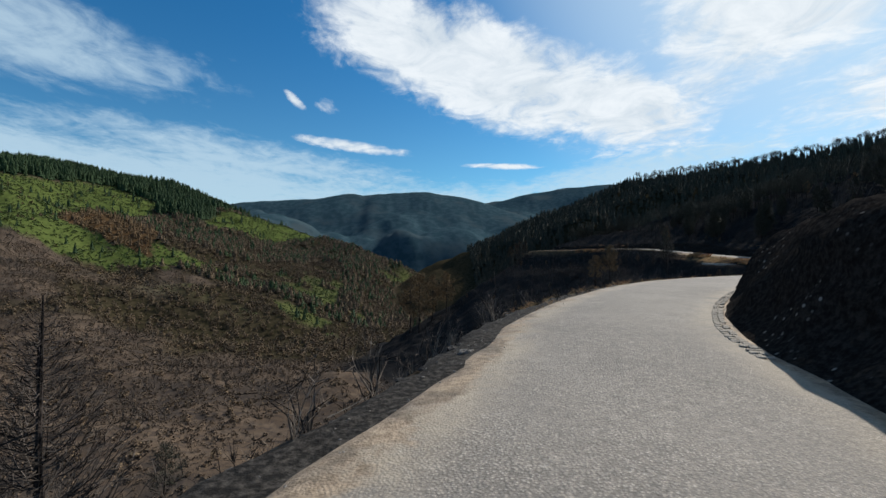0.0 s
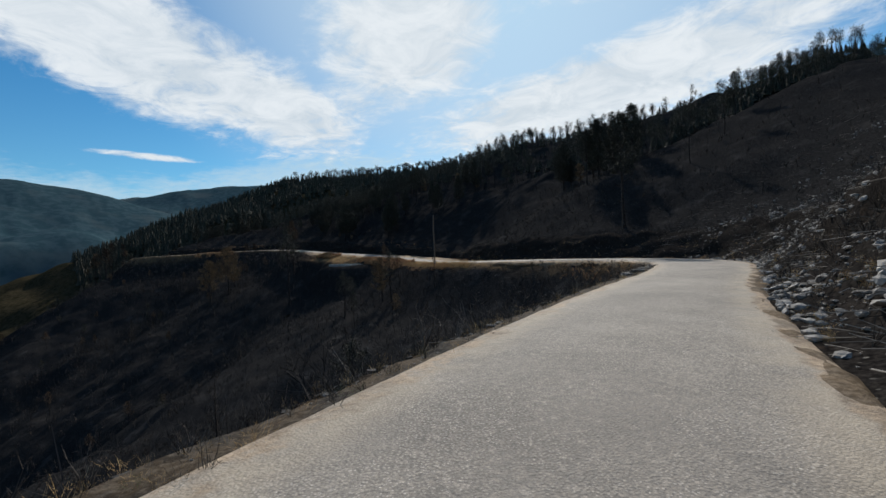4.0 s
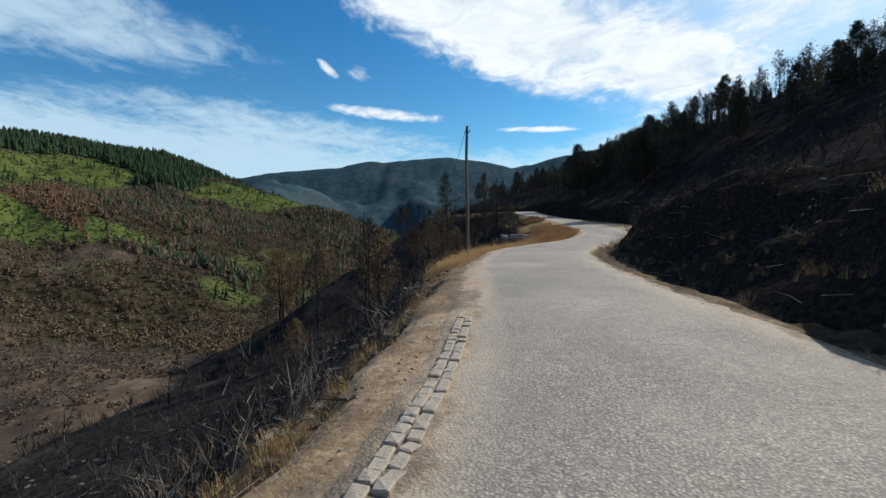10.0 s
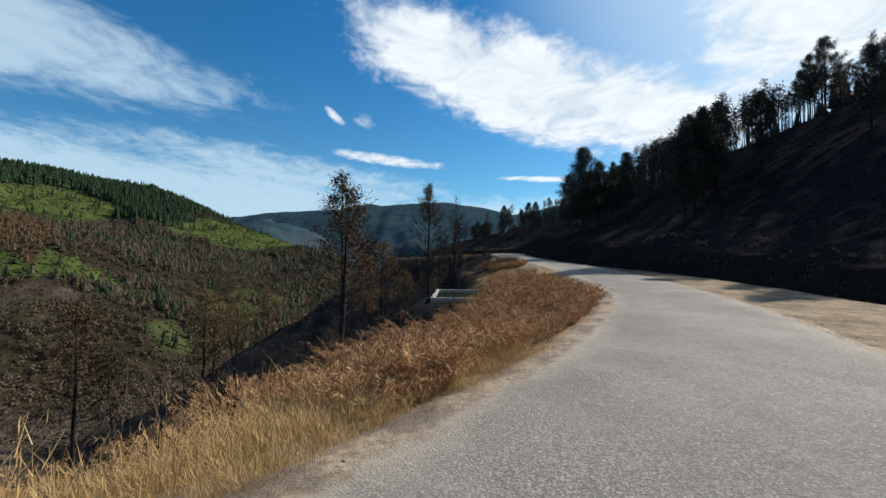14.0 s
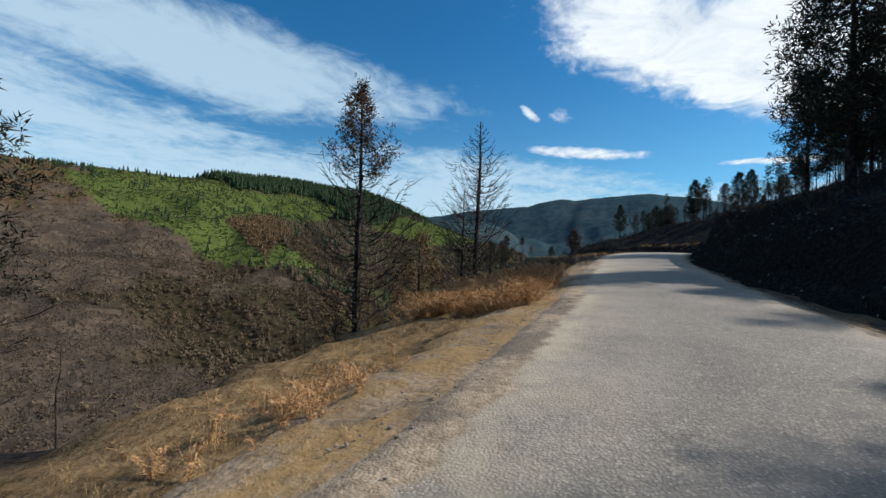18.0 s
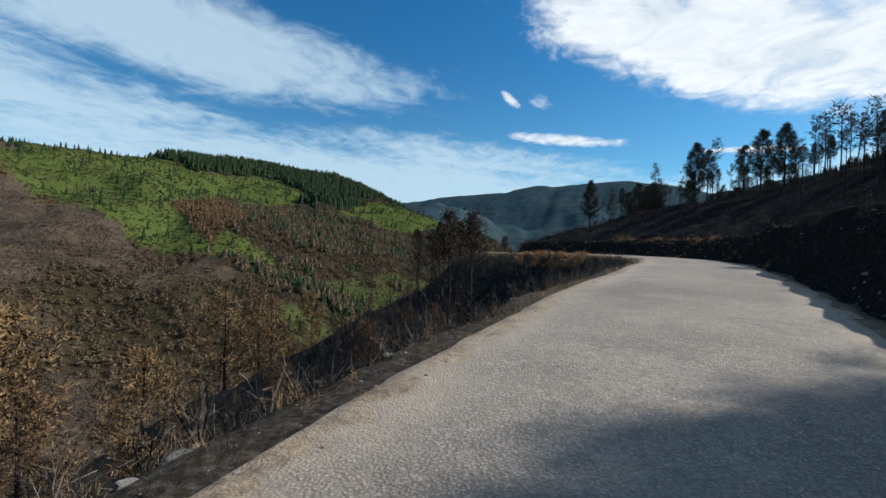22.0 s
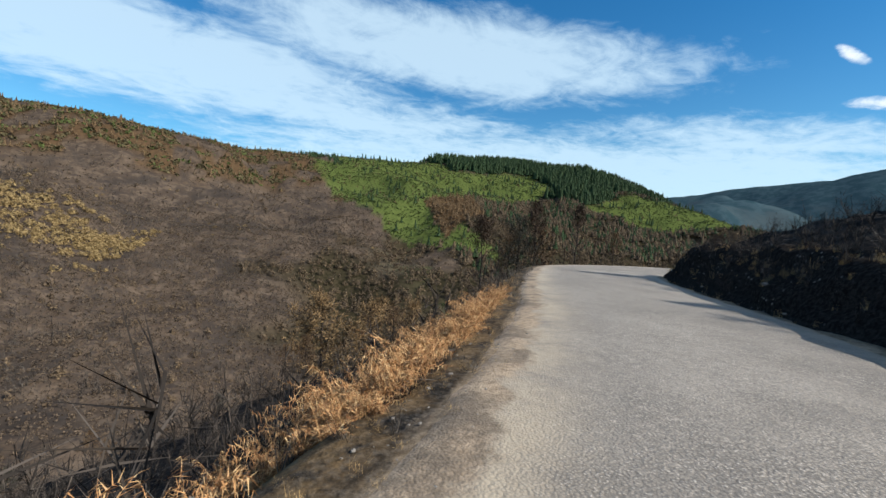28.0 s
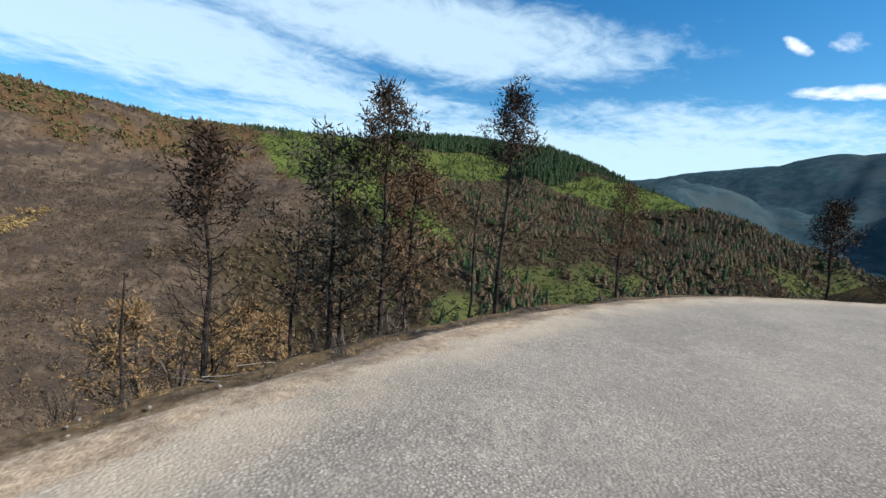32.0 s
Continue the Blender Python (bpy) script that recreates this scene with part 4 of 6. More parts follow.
def spire(r, tiers=6, arms=7):
    """A far conifer: drooping three-cornered boughs in tiers."""
    v = []
    for k in range(tiers):
        z0 = 0.12 + 0.8 * k / tiers
        rad = 0.20 * (1 - k / tiers) + 0.03
        for j in range(arms):
            a = 2 * math.pi * (j + r.uniform(-0.3, 0.3)) / arms + k
            q = rad * r.uniform(0.75, 1.15)
            v += [(0, 0, z0 + 0.24), (q * math.cos(a - 0.42), q * math.sin(a - 0.42), z0), (q * math.cos(a + 0.42), q * math.sin(a + 0.42), z0 - 0.02)]
    return np.array(v, float), np.arange(len(v)).reshape(-1, 3)


def blade(p, q, thick, r):
    """A thin stick as a narrow three-cornered blade."""
    w = np.cross(q - p, r.normal(size=3))
    w *= thick / (np.linalg.norm(w) + 1e-9)
    return [p - w, p + w, q]


def dead_bush(r, stems=9, thick=0.012, spread=0.5, forks=2):
    v = []
    for _ in range(stems):
        a, lean = r.uniform(0, 2 * math.pi), r.uniform(0.1, spread)
        h = r.uniform(0.5, 1.0)
        bend = r.normal(0, 0.12, 2)
        p = np.array([(0, 0, -0.05), (lean * 0.5 * math.cos(a), lean * 0.5 * math.sin(a), h * 0.5),
                      (lean * math.cos(a) + bend[0], lean * math.sin(a) + bend[1], h)])
        w = np.cross(p[2] - p[0], r.normal(size=3))
        w *= thick / (np.linalg.norm(w) + 1e-9)
        v += [p[0] - w, p[0] + w, p[1] + w * 0.8, p[0] - w, p[1] + w * 0.8, p[1] - w * 0.8, p[1] - w * 0.8, p[1] + w * 0.8, p[2]]
        for _ in range(forks):
            u = r.uniform(0.3, 0.95)
            q = p[1] * (1 - u) + p[2] * u if r.random() < 0.7 else p[0] * (1 - u) + p[1] * u
            v += blade(q, q + r.normal(0, 0.15, 3) + (0, 0, 0.13), thick * 0.6, r)
    return np.array(v, float), np.arange(len(v)).reshape(-1, 3)


def frond_plant(r, fronds=9, pairs=17):
    """Bracken: arching stems with narrow curled leaflets."""
    v = []
    for _ in range(fronds):
        a, reach, top = r.uniform(0, 2 * math.pi), r.uniform(0.35, 0.75), r.uniform(0.45, 1.0)
        out = np.array((math.cos(a), math.sin(a), 0))
        across_ = np.array((-math.sin(a), math.cos(a), 0))
        u = np.linspace(0, 1, pairs + 2)
        stem = out[None] * (reach * u ** 1.4)[:, None] + np.array((0, 0, 1.0))[None] * (top * (1.5 * u - 0.75 * u ** 2.4))[:, None]
        for k in range(pairs + 1):
            p, q = stem[k], stem[k + 1]
            v += [p - across_ * 0.006, p + across_ * 0.006, q]
            if k > 2:
                w = 0.17 * (1 - (k - 2) / (pairs + 1)) ** 0.7
                for sign in (-1, 1):
                    for _ in range(2 if k % 3 == 0 else 1):
                        tip = p + across_ * sign * w * r.uniform(0.4, 1.2) + out * r.uniform(-0.03, 0.10) + np.array((0, 0, r.uniform(-0.13, 0.07)))
                        v += [p, p + out * 0.013 + np.array((0, 0, r.uniform(-0.016, 0.006))), tip]
    return np.array(v, float), np.arange(len(v)).reshape(-1, 3)


def grass_tuft(r, blades=26, seed=False):
    v = []
    for _ in range(blades):
        a, h = r.uniform(0, 2 * math.pi), r.uniform(0.5, 1.0)
        root = np.array((r.normal(0, 0.16), r.normal(0, 0.16), -0.03))
        out = np.array((math.cos(a), math.sin(a), 0)) * r.uniform(0.1, 0.65)
        w = np.array((-math.sin(a), math.cos(a), 0)) * 0.0055
        m = root + out * 0.35 + np.array((0, 0, h * 0.6))
        t = root + out + np.array((0, 0, h * r.uniform(0.75, 1.0)))
        v += [root - w, root + w, m, m - w * 0.7, m + w * 0.7, t]
        if seed and r.random() < 0.5:
            v += [t, t + w * 2 - (0, 0, 0.07), t - (0, 0, 0.14)]
    return np.array(v, float), np.arange(len(v)).reshape(-1, 3)


def pebble(r, rough_by=0.25):
    bm = bmesh.new()
    bmesh.ops.create_icosphere(bm, subdivisions=1, radius=0.5)
    v = np.array([p.co[:] for p in bm.verts])
    bm.verts.index_update()
    f = np.array([[p.index for p in q.verts] for q in bm.faces])
    bm.free()
    v = v * r.uniform(1 - rough_by, 1 + rough_by, (len(v), 1)) * (1.0, 0.75, 0.5)
    return v, f


R = np.random.default_rng(3)
BUSH_T = [leafy(20, R, R.uniform(0.9, 1.2), R.uniform(0.6, 0.9), 0.30) for _ in range(5)]
SPIRE_T = [spire(R) for _ in range(3)]
DEAD_T = [dead_bush(R, 9, 0.010, 0.5, 4) for _ in range(6)]
STALK_T = [dead_bush(R, 3, 0.010, 0.25, 1) for _ in range(4)]
FROND_T = [frond_plant(R) for _ in range(6)]
TUFT_T = [grass_tuft(R) for _ in range(5)]
SEED_T = [grass_tuft(R, 10, True) for _ in range(3)]
STONE_T = [pebble(R) for _ in range(5)]
STICK_T = []
for _ in range(4):
    bent = np.array([(-0.5, 0, 0.02), (-0.1, R.normal(0, 0.06), 0.06), (0.5, R.normal(0, 0.1), R.uniform(0.02, 0.25))])
    sv, sf = tube(bent, (0.008, 0.007, 0.002), 3)
    STICK_T.append((sv, tris(sf)))


# ---------------------------------------------------------------- trees
def limb(r, base, a, length, rise, droop=0.0, thick=0.03):
    u = np.linspace(0, 1, 5)
    out = np.array((math.cos(a), math.sin(a), 0))
    side_ = np.array((-math.sin(a), math.cos(a), 0)) * r.normal(0, 0.08)
    p = base + out * (length * u)[:, None] + side_ * (length * u ** 2)[:, None]
    p = p + np.array((0, 0, 1.0)) * (length * (rise * u ** 1.8 - droop * u * (1 - u) * 2))[:, None]
    return p, thick * (1 - 0.85 * u)


def make_tree(name, label, seed, tall, first, count, reach, shape, rise, droop, twigs, leaves, leaf_size, leaf_from, leaf_mat, trunk_r, lean=0.02, whorl=1):
    """A conifer. first: height of the lowest limb; shape(u): length of limbs up the trunk; leaves: sprays of needles per limb."""
    r = np.random.default_rng(seed)
    tree = thing(name, label, "tree")
    u = np.linspace(0, 1, 9)
    sway = np.cumsum(r.normal(0, lean, (9, 2)), axis=0) * tall * 0.12
    axis = np.column_stack([sway - sway[0], tall * u])
    axis[0, 2] = -0.4
    v, f = tube(axis, trunk_r * (1 - 0.92 * u ** 0.9) + 0.006, 7)
    part("trunk", (v, f), BARK, tree)
    wood, green = [], []
    for k in range(count):
        h = first + (0.985 - first) * ((k + r.uniform(0, 1)) / count)
        base = np.array([np.interp(h, u, axis[:, i]) for i in range(3)])
        a = k * 2.4 + r.normal(0, 0.5)
        length = reach * shape((h - first) / (1 - first)) * r.uniform(0.65, 1.15)
        p, rad = limb(r, base, a, length, rise * r.uniform(0.6, 1.3), droop, trunk_r * 0.16 * (0.4 + length / reach))
        wood.append(tube(p, rad, 3))
        for _ in range(int(twigs * (0.5 + length / reach))):
            t = r.uniform(0.25, 1.0)
            q = np.array([np.interp(t, np.linspace(0, 1, 5), p[:, i]) for i in range(3)])
            b = a + r.choice([-1, 1]) * r.uniform(0.4, 1.1)
            e = q + np.array((math.cos(b), math.sin(b), r.uniform(0.0, 0.9))) * length * r.uniform(0.12, 0.34)
            m = (q + e) / 2 + (0, 0, -0.02)
            wood.append(tube(np.array([q, m, e]), (0.013, 0.010, 0.004), 3))
            if h > leaf_from and r.random() < 0.6:
                green.append(spray(e, max(4, leaves // 2), leaf_size, r))
        if h > leaf_from:
            for t in np.linspace(0.45, 1.0, 3 if leaves else 0):
                q = np.array([np.interp(t, np.linspace(0, 1, 5), p[:, i]) for i in range(3)])
                green.append(spray(q + r.normal(0, 0.08, 3), leaves, leaf_size, r))
    part("branchwork", merge(wood), TWIG if not leaves else BARK, tree)["kind"] = "stuff"
    if green:
        part("crown", merge(green), leaf_mat, tree)["kind"] = "stuff"
    tree["tall"] = tall
    return tree


def far_pine(seed, limbs=26, first=0.35, reach=0.14):
    """A pine for the upper hill, seen from afar: trunk, limbs and tufts, one metre high."""
    r = np.random.default_rng(seed)
    tv, tf = tube(np.array([(0, 0, -0.05), (0.01, 0, 0.5), (0, 0.01, 1.0)]), (0.014, 0.009, 0.002), 4)
    wood, leaf = [(tv, tris(tf))], []
    for k in range(limbs):
        h = first + (0.98 - first) * k / limbs
        a = k * 2.4 + r.normal(0, 0.4)
        long_ = reach * (1.05 - (h - first) / (1 - first)) ** 0.6 * r.uniform(0.5, 1.2)
        e = np.array((math.cos(a) * long_, math.sin(a) * long_, h + long_ * 0.4))
        lv, lf = tube(np.array([(0, 0, h), e]), (0.004, 0.001), 3)
        wood.append((lv, tris(lf)))
        leaf.append(spray(e, 10, 0.12, r, 1.0, 0.3))
        leaf.append(spray(e * (0.6, 0.6, 1), 7, 0.11, r, 1.0, 0.3))
    return merge(wood + [(v_ , f_) for v_, f_ in leaf])


def cone(u):
    return (1 - u) ** 0.75 * min(1.0, 0.55 + 2.2 * u)


def oval(u):
    return math.sin(math.pi * min(1, 0.12 + 0.88 * u)) ** 0.6 * (1 - 0.45 * u)


def tuft_top(u):
    return 0.25 + 0.75 * math.sin(math.pi * u) if u > 0.0 else 0.3


# kinds: built once, then copied
KINDS = {}


def kind(key, *trees):
    KINDS[key] = list(trees)


bare_label = "fire-killed conifer, bare blackened trunk with fine upcurved twigs"
kind("bare",
     *[make_tree("burnt_conifer", bare_label, 100 + i, 9.5, 0.10, 120, 2.7, cone, 0.85, 0.32, 13, 0, 0, 2, TWIG, 0.17) for i in range(2)])
kind("bare_topped",
     *[make_tree("burnt_conifer", "fire-killed conifer with bare twigs and scorched brown top", 110 + i, 10, 0.12, 110, 2.6, cone, 0.75, 0.3, 12, 18, 0.30, 0.66, BROWN_NEEDLES, 0.17) for i in range(2)])
kind("sparse",
     *[make_tree("pine_tree", "tall slender pine, charred trunk below thin dark crown", 120 + i, 11, 0.34, 58, 2.0, oval, 0.45, 0.1, 8, 40, 0.38, 0.44, NEEDLES, 0.15) for i in range(3)])
kind("layered",
     *[make_tree("pine_tree", "slender pine with dark layered crown over a bare charred trunk", 125 + i, 11, 0.30, 44, 1.75, oval, 0.30, 0.12, 6, 26, 0.34, 0.52, NEEDLES, 0.14) for i in range(2)])
kind("tufted",
     *[make_tree("burnt_pine", "burnt pine, upswept bare twigs below a tufted brown top", 165 + i, 9, 0.22, 60, 1.5, oval, 1.0, 0.05, 6, 30, 0.34, 0.72, TOP_NEEDLES, 0.11, 0.04) for i in range(3)])
kind("dense",
     *[make_tree("pine_tree", "large dark pine with a ragged full crown", 130 + i, 12, 0.16, 80, 2.9, oval, 0.35, 0.1, 8, 36, 0.58, 0.2, NEEDLES, 0.2) for i in range(3)])
kind("pole",
     *[make_tree("pine_tree", "thin scorched pine, long bare trunk tufted at the top", 140 + i, 10, 0.30, 34, 1.05, tuft_top, 0.6, 0.05, 4, 26, 0.36, 0.62, NEEDLES, 0.095, 0.03) for i in range(4)])
LEAF_AMBER = surface("amber_dry_leaves", varied((0.105, 0.068, 0.036), (0.185, 0.12, 0.06), (0.27, 0.18, 0.088)), 0.85, spec=0.15)
kind("rusty",
     *[make_tree("scorched_tree", "small scorched tree with dry brown leaves", 150 + i, 5, 0.22, 36, 1.35, oval, 0.55, 0.0, 7, 26, 0.28, 0.25, LEAF_AMBER, 0.08, 0.05) for i in range(2)])
kind("burnt_small",
     *[make_tree("burnt_pine", "small burnt pine, black trunk with singed brown tufts", 160 + i, 6, 0.28, 40, 1.25, oval, 0.75, 0.05, 6, 20, 0.27, 0.5, NEEDLES if i % 2 else BROWN_NEEDLES, 0.085, 0.05) for i in range(4)])
kind("sapling",
     *[make_tree("burnt_sapling", "thin burnt sapling, black and leafless", 170 + i, 3.5, 0.2, 22, 0.7, oval, 0.8, 0.0, 4, 0, 0.2, 2, TWIG, 0.035, 0.06) for i in range(4)])
used = set()


def plant(key, x, y, top=None, tall=None, group="", which=None, turn=None):
    """A tree of a kind at a place, as high as given or up to the level top."""
    protos = KINDS[key]
    proto = protos[rng.integers(len(protos)) if which is None else which]
    gz = float(height(x, y)[0])
    size = ((top - gz) if top is not None else tall) / proto["tall"]
    m = Matrix.LocRotScale((x, y, gz), Euler((0, 0, rng.uniform(0, 6.28) if turn is None else turn)), (size * rng.uniform(0.92, 1.08),) * 2 + (size,))
    if proto.name not in used:
        used.add(proto.name)
        proto.matrix_basis = m
        ob = proto
    else:
        ob = copy_thing(proto, Matrix.LocRotScale(m.translation, m.to_quaternion(), None))
        ob.scale = m.to_scale()
    if group:
        ob["group"] = group
    return ob


# the trees that stand out, by the road and on the hill
for key, x, y, top in (
    ("layered", 64.4, 124.5, 8.8), ("bare_topped", 70.8, 136.4, 10.0), ("bare", 73.4, 143.7, 10.0), ("bare", 71.2, 146.2, 6.4),
    ("tufted", 72.8, 170.8, 5.3), ("tufted", 71.6, 175.6, 5.6),
    ("dense", 89.7, 143.0, 15.8), ("dense", 91.6, 160.9, 16.0), ("sparse", 80.5, 54.4, 18.2), ("pole", 98.1, 52.0, 22.5),
    ("pole", 112.0, 51.0, 28.5), ("sparse", 126.2, 52.7, 34.0), ("dense", 69.4, 231.6, 15.6),
    ("tufted", 38.7, 225.3, 6.3), ("tufted", 41.0, 230.5, 8.2), ("tufted", 44.6, 232.5, 7.9),
    ("tufted", 47.0, 252.0, 6.0), ("burnt_small", 40.0, 229.0, 6.5), ("burnt_small", 39.0, 232.5, 6.0), ("sapling", 43.6, 223.4, 2.6),
    ("burnt_small", 45.8, 236.5, 5.5), ("sapling", 42.6, 233.0, 5.0), ("sapling", 37.0, 228.5, 4.0), ("burnt_small", 36.0, 231.0, 4.5), ("burnt_small", 49.5, 259.0, 4.5),
    ("dense", 110.0, 124.0, 20.5), ("dense", 113.0, 130.0, 22.0), ("dense", 107.0, 136.0, 20.0), ("dense", 92.2, 145.0, 14.5), ("dense", 95.0, 166.0, 17.5), ("dense", 97.2, 169.0, 18.5), ("sparse", 104.0, 141.0, 18.0), ("dense", 98.5, 133.0, 15.5), ("dense", 99.2, 132.6, 17.0), ("dense", 101.8, 135.2, 18.5), ("dense", 96.6, 130.9, 14.5), ("dense", 116.0, 121.0, 23.0),
    ("dense", 94.4, 146.4, 14.0), ("sparse", 96.0, 189.0, 15.0), ("pole", 94.6, 192.0, 14.0), ("pole", 97.2, 194.5, 15.5), ("sparse", 95.4, 197.0, 15.0), ("pole", 98.4, 199.5, 16.0), ("pole", 93.6, 186.0, 13.0), ("pole", 96.8, 202.0, 15.5),
    ("pole", 73.5, 227.0, 13.5), ("sparse", 74.6, 229.6, 14.0), ("pole", 76.0, 226.6, 13.0), ("pole", 77.1, 231.0, 14.2), ("sparse", 78.6, 228.2, 13.4), ("pole", 80.0, 233.0, 14.6), ("pole", 81.6, 229.0, 13.8),
    ("pole", 72.4, 233.5, 12.8), ("sparse", 75.2, 235.0, 14.0), ("pole", 83.0, 231.6, 14.4), ("pole", 79.4, 237.0, 14.0), ("pole", 71.8, 229.0, 12.2), ("pole", 84.6, 234.0, 15.0),
    ("rusty", 90.5, 141.0, 6.5), ("rusty", 91.0, 149.0, 7.5), ("rusty", 60.7, 157.0, 4.2), ("rusty", 57.0, 161.0, 0.5), ("rusty", 64.0, 163.0, -0.5),
    ("burnt_small", 62.4, 81.3, 1.3), ("rusty", 62.3, 83.7, 0.5), ("sapling", 64.2, 73.4, 1.7), ("burnt_small", 56.9, 85.7, -1.3),
    ("rusty", -12.0, 222.0, -10.0), ("rusty", -6.0, 230.0, -11.0), ("rusty", 2.0, 236.0, -9.5), ("rusty", -18.0, 236.0, -12.0),
    ("bare", -5.6, 6.0, 1.0), ("bare", -6.6, 7.0, 0.4),
):
    plant(key, x, y, top)

# pines on the hill above the road
hill_rng = np.random.default_rng(21)
spots = []
while len(spots) < 150:
    s_, d_ = hill_rng.uniform(112, 262), hill_rng.uniform(9, 42)
    if s_ > 215 and (d_ < 17 or d_ > 46):
        continue
    if (180 < s_ <= 215 and d_ < 13) or (s_ < 126 and d_ < 26) or (126 < s_ <= 150 and d_ < 32) or (140 < s_ < 172 and d_ < 38) or (160 < s_ < 191 and d_ < 27):
        continue
    x_, y_ = beside([s_], [d_])[0]
    if all((x_ - a) ** 2 + (y_ - b) ** 2 > 4.5 for a, b, _, _ in spots):
        spots.append((x_, y_, s_, d_))
for x_, y_, s_, d_ in spots:
    u_ = hill_rng.random()
    if s_ > 180:
        key = "pole" if u_ < 0.68 else ("sparse" if u_ < 0.9 else "dense")
        tall = hill_rng.uniform(5.5, 9.0)
    else:
        key = "dense" if u_ < 0.45 else ("sparse" if u_ < 0.7 else ("pole" if u_ < 0.9 else "rusty"))
        tall = hill_rng.uniform(7.0, 11.5) if key != "rusty" else hill_rng.uniform(3, 5.5)
    plant(key, x_, y_, tall=tall, group="pines on the hill above the road")
grove = [(hill_rng.uniform(70, 91), hill_rng.uniform(226, 243)) for _ in range(40)] + [(hill_rng.uniform(87, 101), hill_rng.uniform(203, 245)) for _ in range(42)]
for i_, (x_, y_) in enumerate(grove):
    k_, d_ = nearest(np.array([x_ - 13.5]), np.array([y_ - 10.9]), line, tangent)
    if i_ < 40 and d_[0] < edge_r[k_[0]] + 0.5:
        continue
    if x_ < 92 and y_ < 222:
        continue
    gz_ = float(height(x_, y_)[0])
    u_ = hill_rng.random()
    plant("pole" if u_ < 0.7 else "sparse", x_, y_, tall=max(4.5, hill_rng.uniform(13.0, 16.5) - gz_), group="thin pines in a burnt grove")
# single trees and a row along the bare ridge
for _ in range(22):
    s_, d_ = hill_rng.uniform(-10, 95), hill_rng.uniform(62, 100)
    x_, y_ = beside([s_], [d_])[0]
    plant("pole" if hill_rng.random() < 0.6 else "sparse", x_, y_, tall=hill_rng.uniform(3.5, 7), group="trees along the ridge")
fr = np.random.default_rng(77)
wood_s, wood_d = fr.uniform(108, 232, 800), fr.uniform(40, 165, 800)
wood_xy = beside(wood_s, wood_d)
wood_h = fr.uniform(4, 8.5, len(wood_xy))
FAR_PINE = [far_pine(500 + i, 20, fr.uniform(0.4, 0.62), fr.uniform(0.12, 0.19)) for i in range(5)]
stuff("pine_wood", FAR_PINE, wood_xy, wood_h, NEEDLES, "dark scorched pine wood on the upper hill", "forest", lean=0.03)
row_xy = beside(fr.uniform(188, 246, 150), fr.uniform(19, 44, 150))
stuff("pine_row", FAR_PINE, row_xy, fr.uniform(5.0, 8.5, len(row_xy)), NEEDLES, "row of thin scorched pines along the hill shoulder", "trees", lean=0.03)
fir_xy = beside(fr.uniform(112, 236, 1500), fr.uniform(45, 190, 1500))
fir_h = fr.uniform(1.8, 4.2, len(fir_xy))
stuff("conifer_wood", SPIRE_T, fir_xy, np.column_stack([fir_h * 1.1, fir_h * 1.1, fir_h]), NEEDLES, "dark dense conifer wood on the upper hill", "forest")
ridge_xy = beside(fr.uniform(-20, 108, 110), fr.uniform(66, 110, 110))
stuff("ridge_pines", FAR_PINE, ridge_xy, fr.uniform(2.5, 6.5, len(ridge_xy)), NEEDLES, "small dark pines and bushes along the bare ridge", "trees", lean=0.04)
# burnt growth on the slope below the road
for _ in range(150):
    s_ = hill_rng.choice([hill_rng.uniform(176, 232), hill_rng.uniform(232, 300), hill_rng.uniform(100, 176), hill_rng.uniform(0, 100)], p=[0.33, 0.37, 0.2, 0.1])
    d_ = -hill_rng.uniform(5, 60)
    x_, y_ = beside([s_], [d_])[0]
    if abs(x_ - 75.2) < 4 and abs(y_ - 117.4) < 6:
        continue
    u_ = hill_rng.random()
    key = "sapling" if u_ < 0.5 else ("burnt_small" if u_ < 0.86 else ("rusty" if u_ < (0.865 if s_ > 225 else 0.94) else "bare"))
    if key == "bare" and s_ > 215:
        key = "sapling"
    tall = {"sapling": (1.8, 4.0), "burnt_small": (3.0, 5.5), "rusty": (2.0, 3.6), "bare": (4, 7)}[key]
    plant(key, x_, y_, tall=hill_rng.uniform(*tall), group="burnt trees below the road")


# ---------------------------------------------------------------- growth on the opposite slope (far, uncounted)
def far_spots(count, seed, box):
    r = np.random.default_rng(seed)
    x = r.uniform(box[0], box[1], count)
    y = r.uniform(box[2], box[3], count)
    z, c = terrain(x, y)
    return r, x, y, z, c


BURNT_LEAF = surface("burnt_scrub_leaves", varied((0.044, 0.034, 0.027), (0.105, 0.078, 0.057), (0.17, 0.125, 0.085)), 0.9, spec=0.1)
r_, fx, fy, fz, fc = far_spots(125000, 31, (-760, 20, -150, 1350))
dice = r_.random(len(fx))
is_fir = (fc["conifer"] > 0.35) & (dice < np.where(fy < 450, 0.3, 0.55))
is_green = (fc["green"] > 0.4) & ~is_fir & (dice < 0.8)
is_dark = is_green & (dice < 0.02)
is_green = is_green & ~is_dark
is_rust = (fc["scorched"] > 0.3) & ~is_fir & ~is_green & ~is_dark & (dice < np.where(fy < 345, np.clip(0.42 + 0.9 * vnoise(fx / 24, fy / 24, 9), 0.08, 0.75), 0.7))
is_wood = (fc["wood"] > 0.4) & (fc["spur"] < 0.3) & ~is_fir & ~is_green & ~is_dark & ~is_rust & (dice < np.where(fy < 372, 0.6, 0.8))
left_over = (fc["across"] > 0.3) & ~is_fir & ~is_green & ~is_dark & ~is_rust & ~is_wood
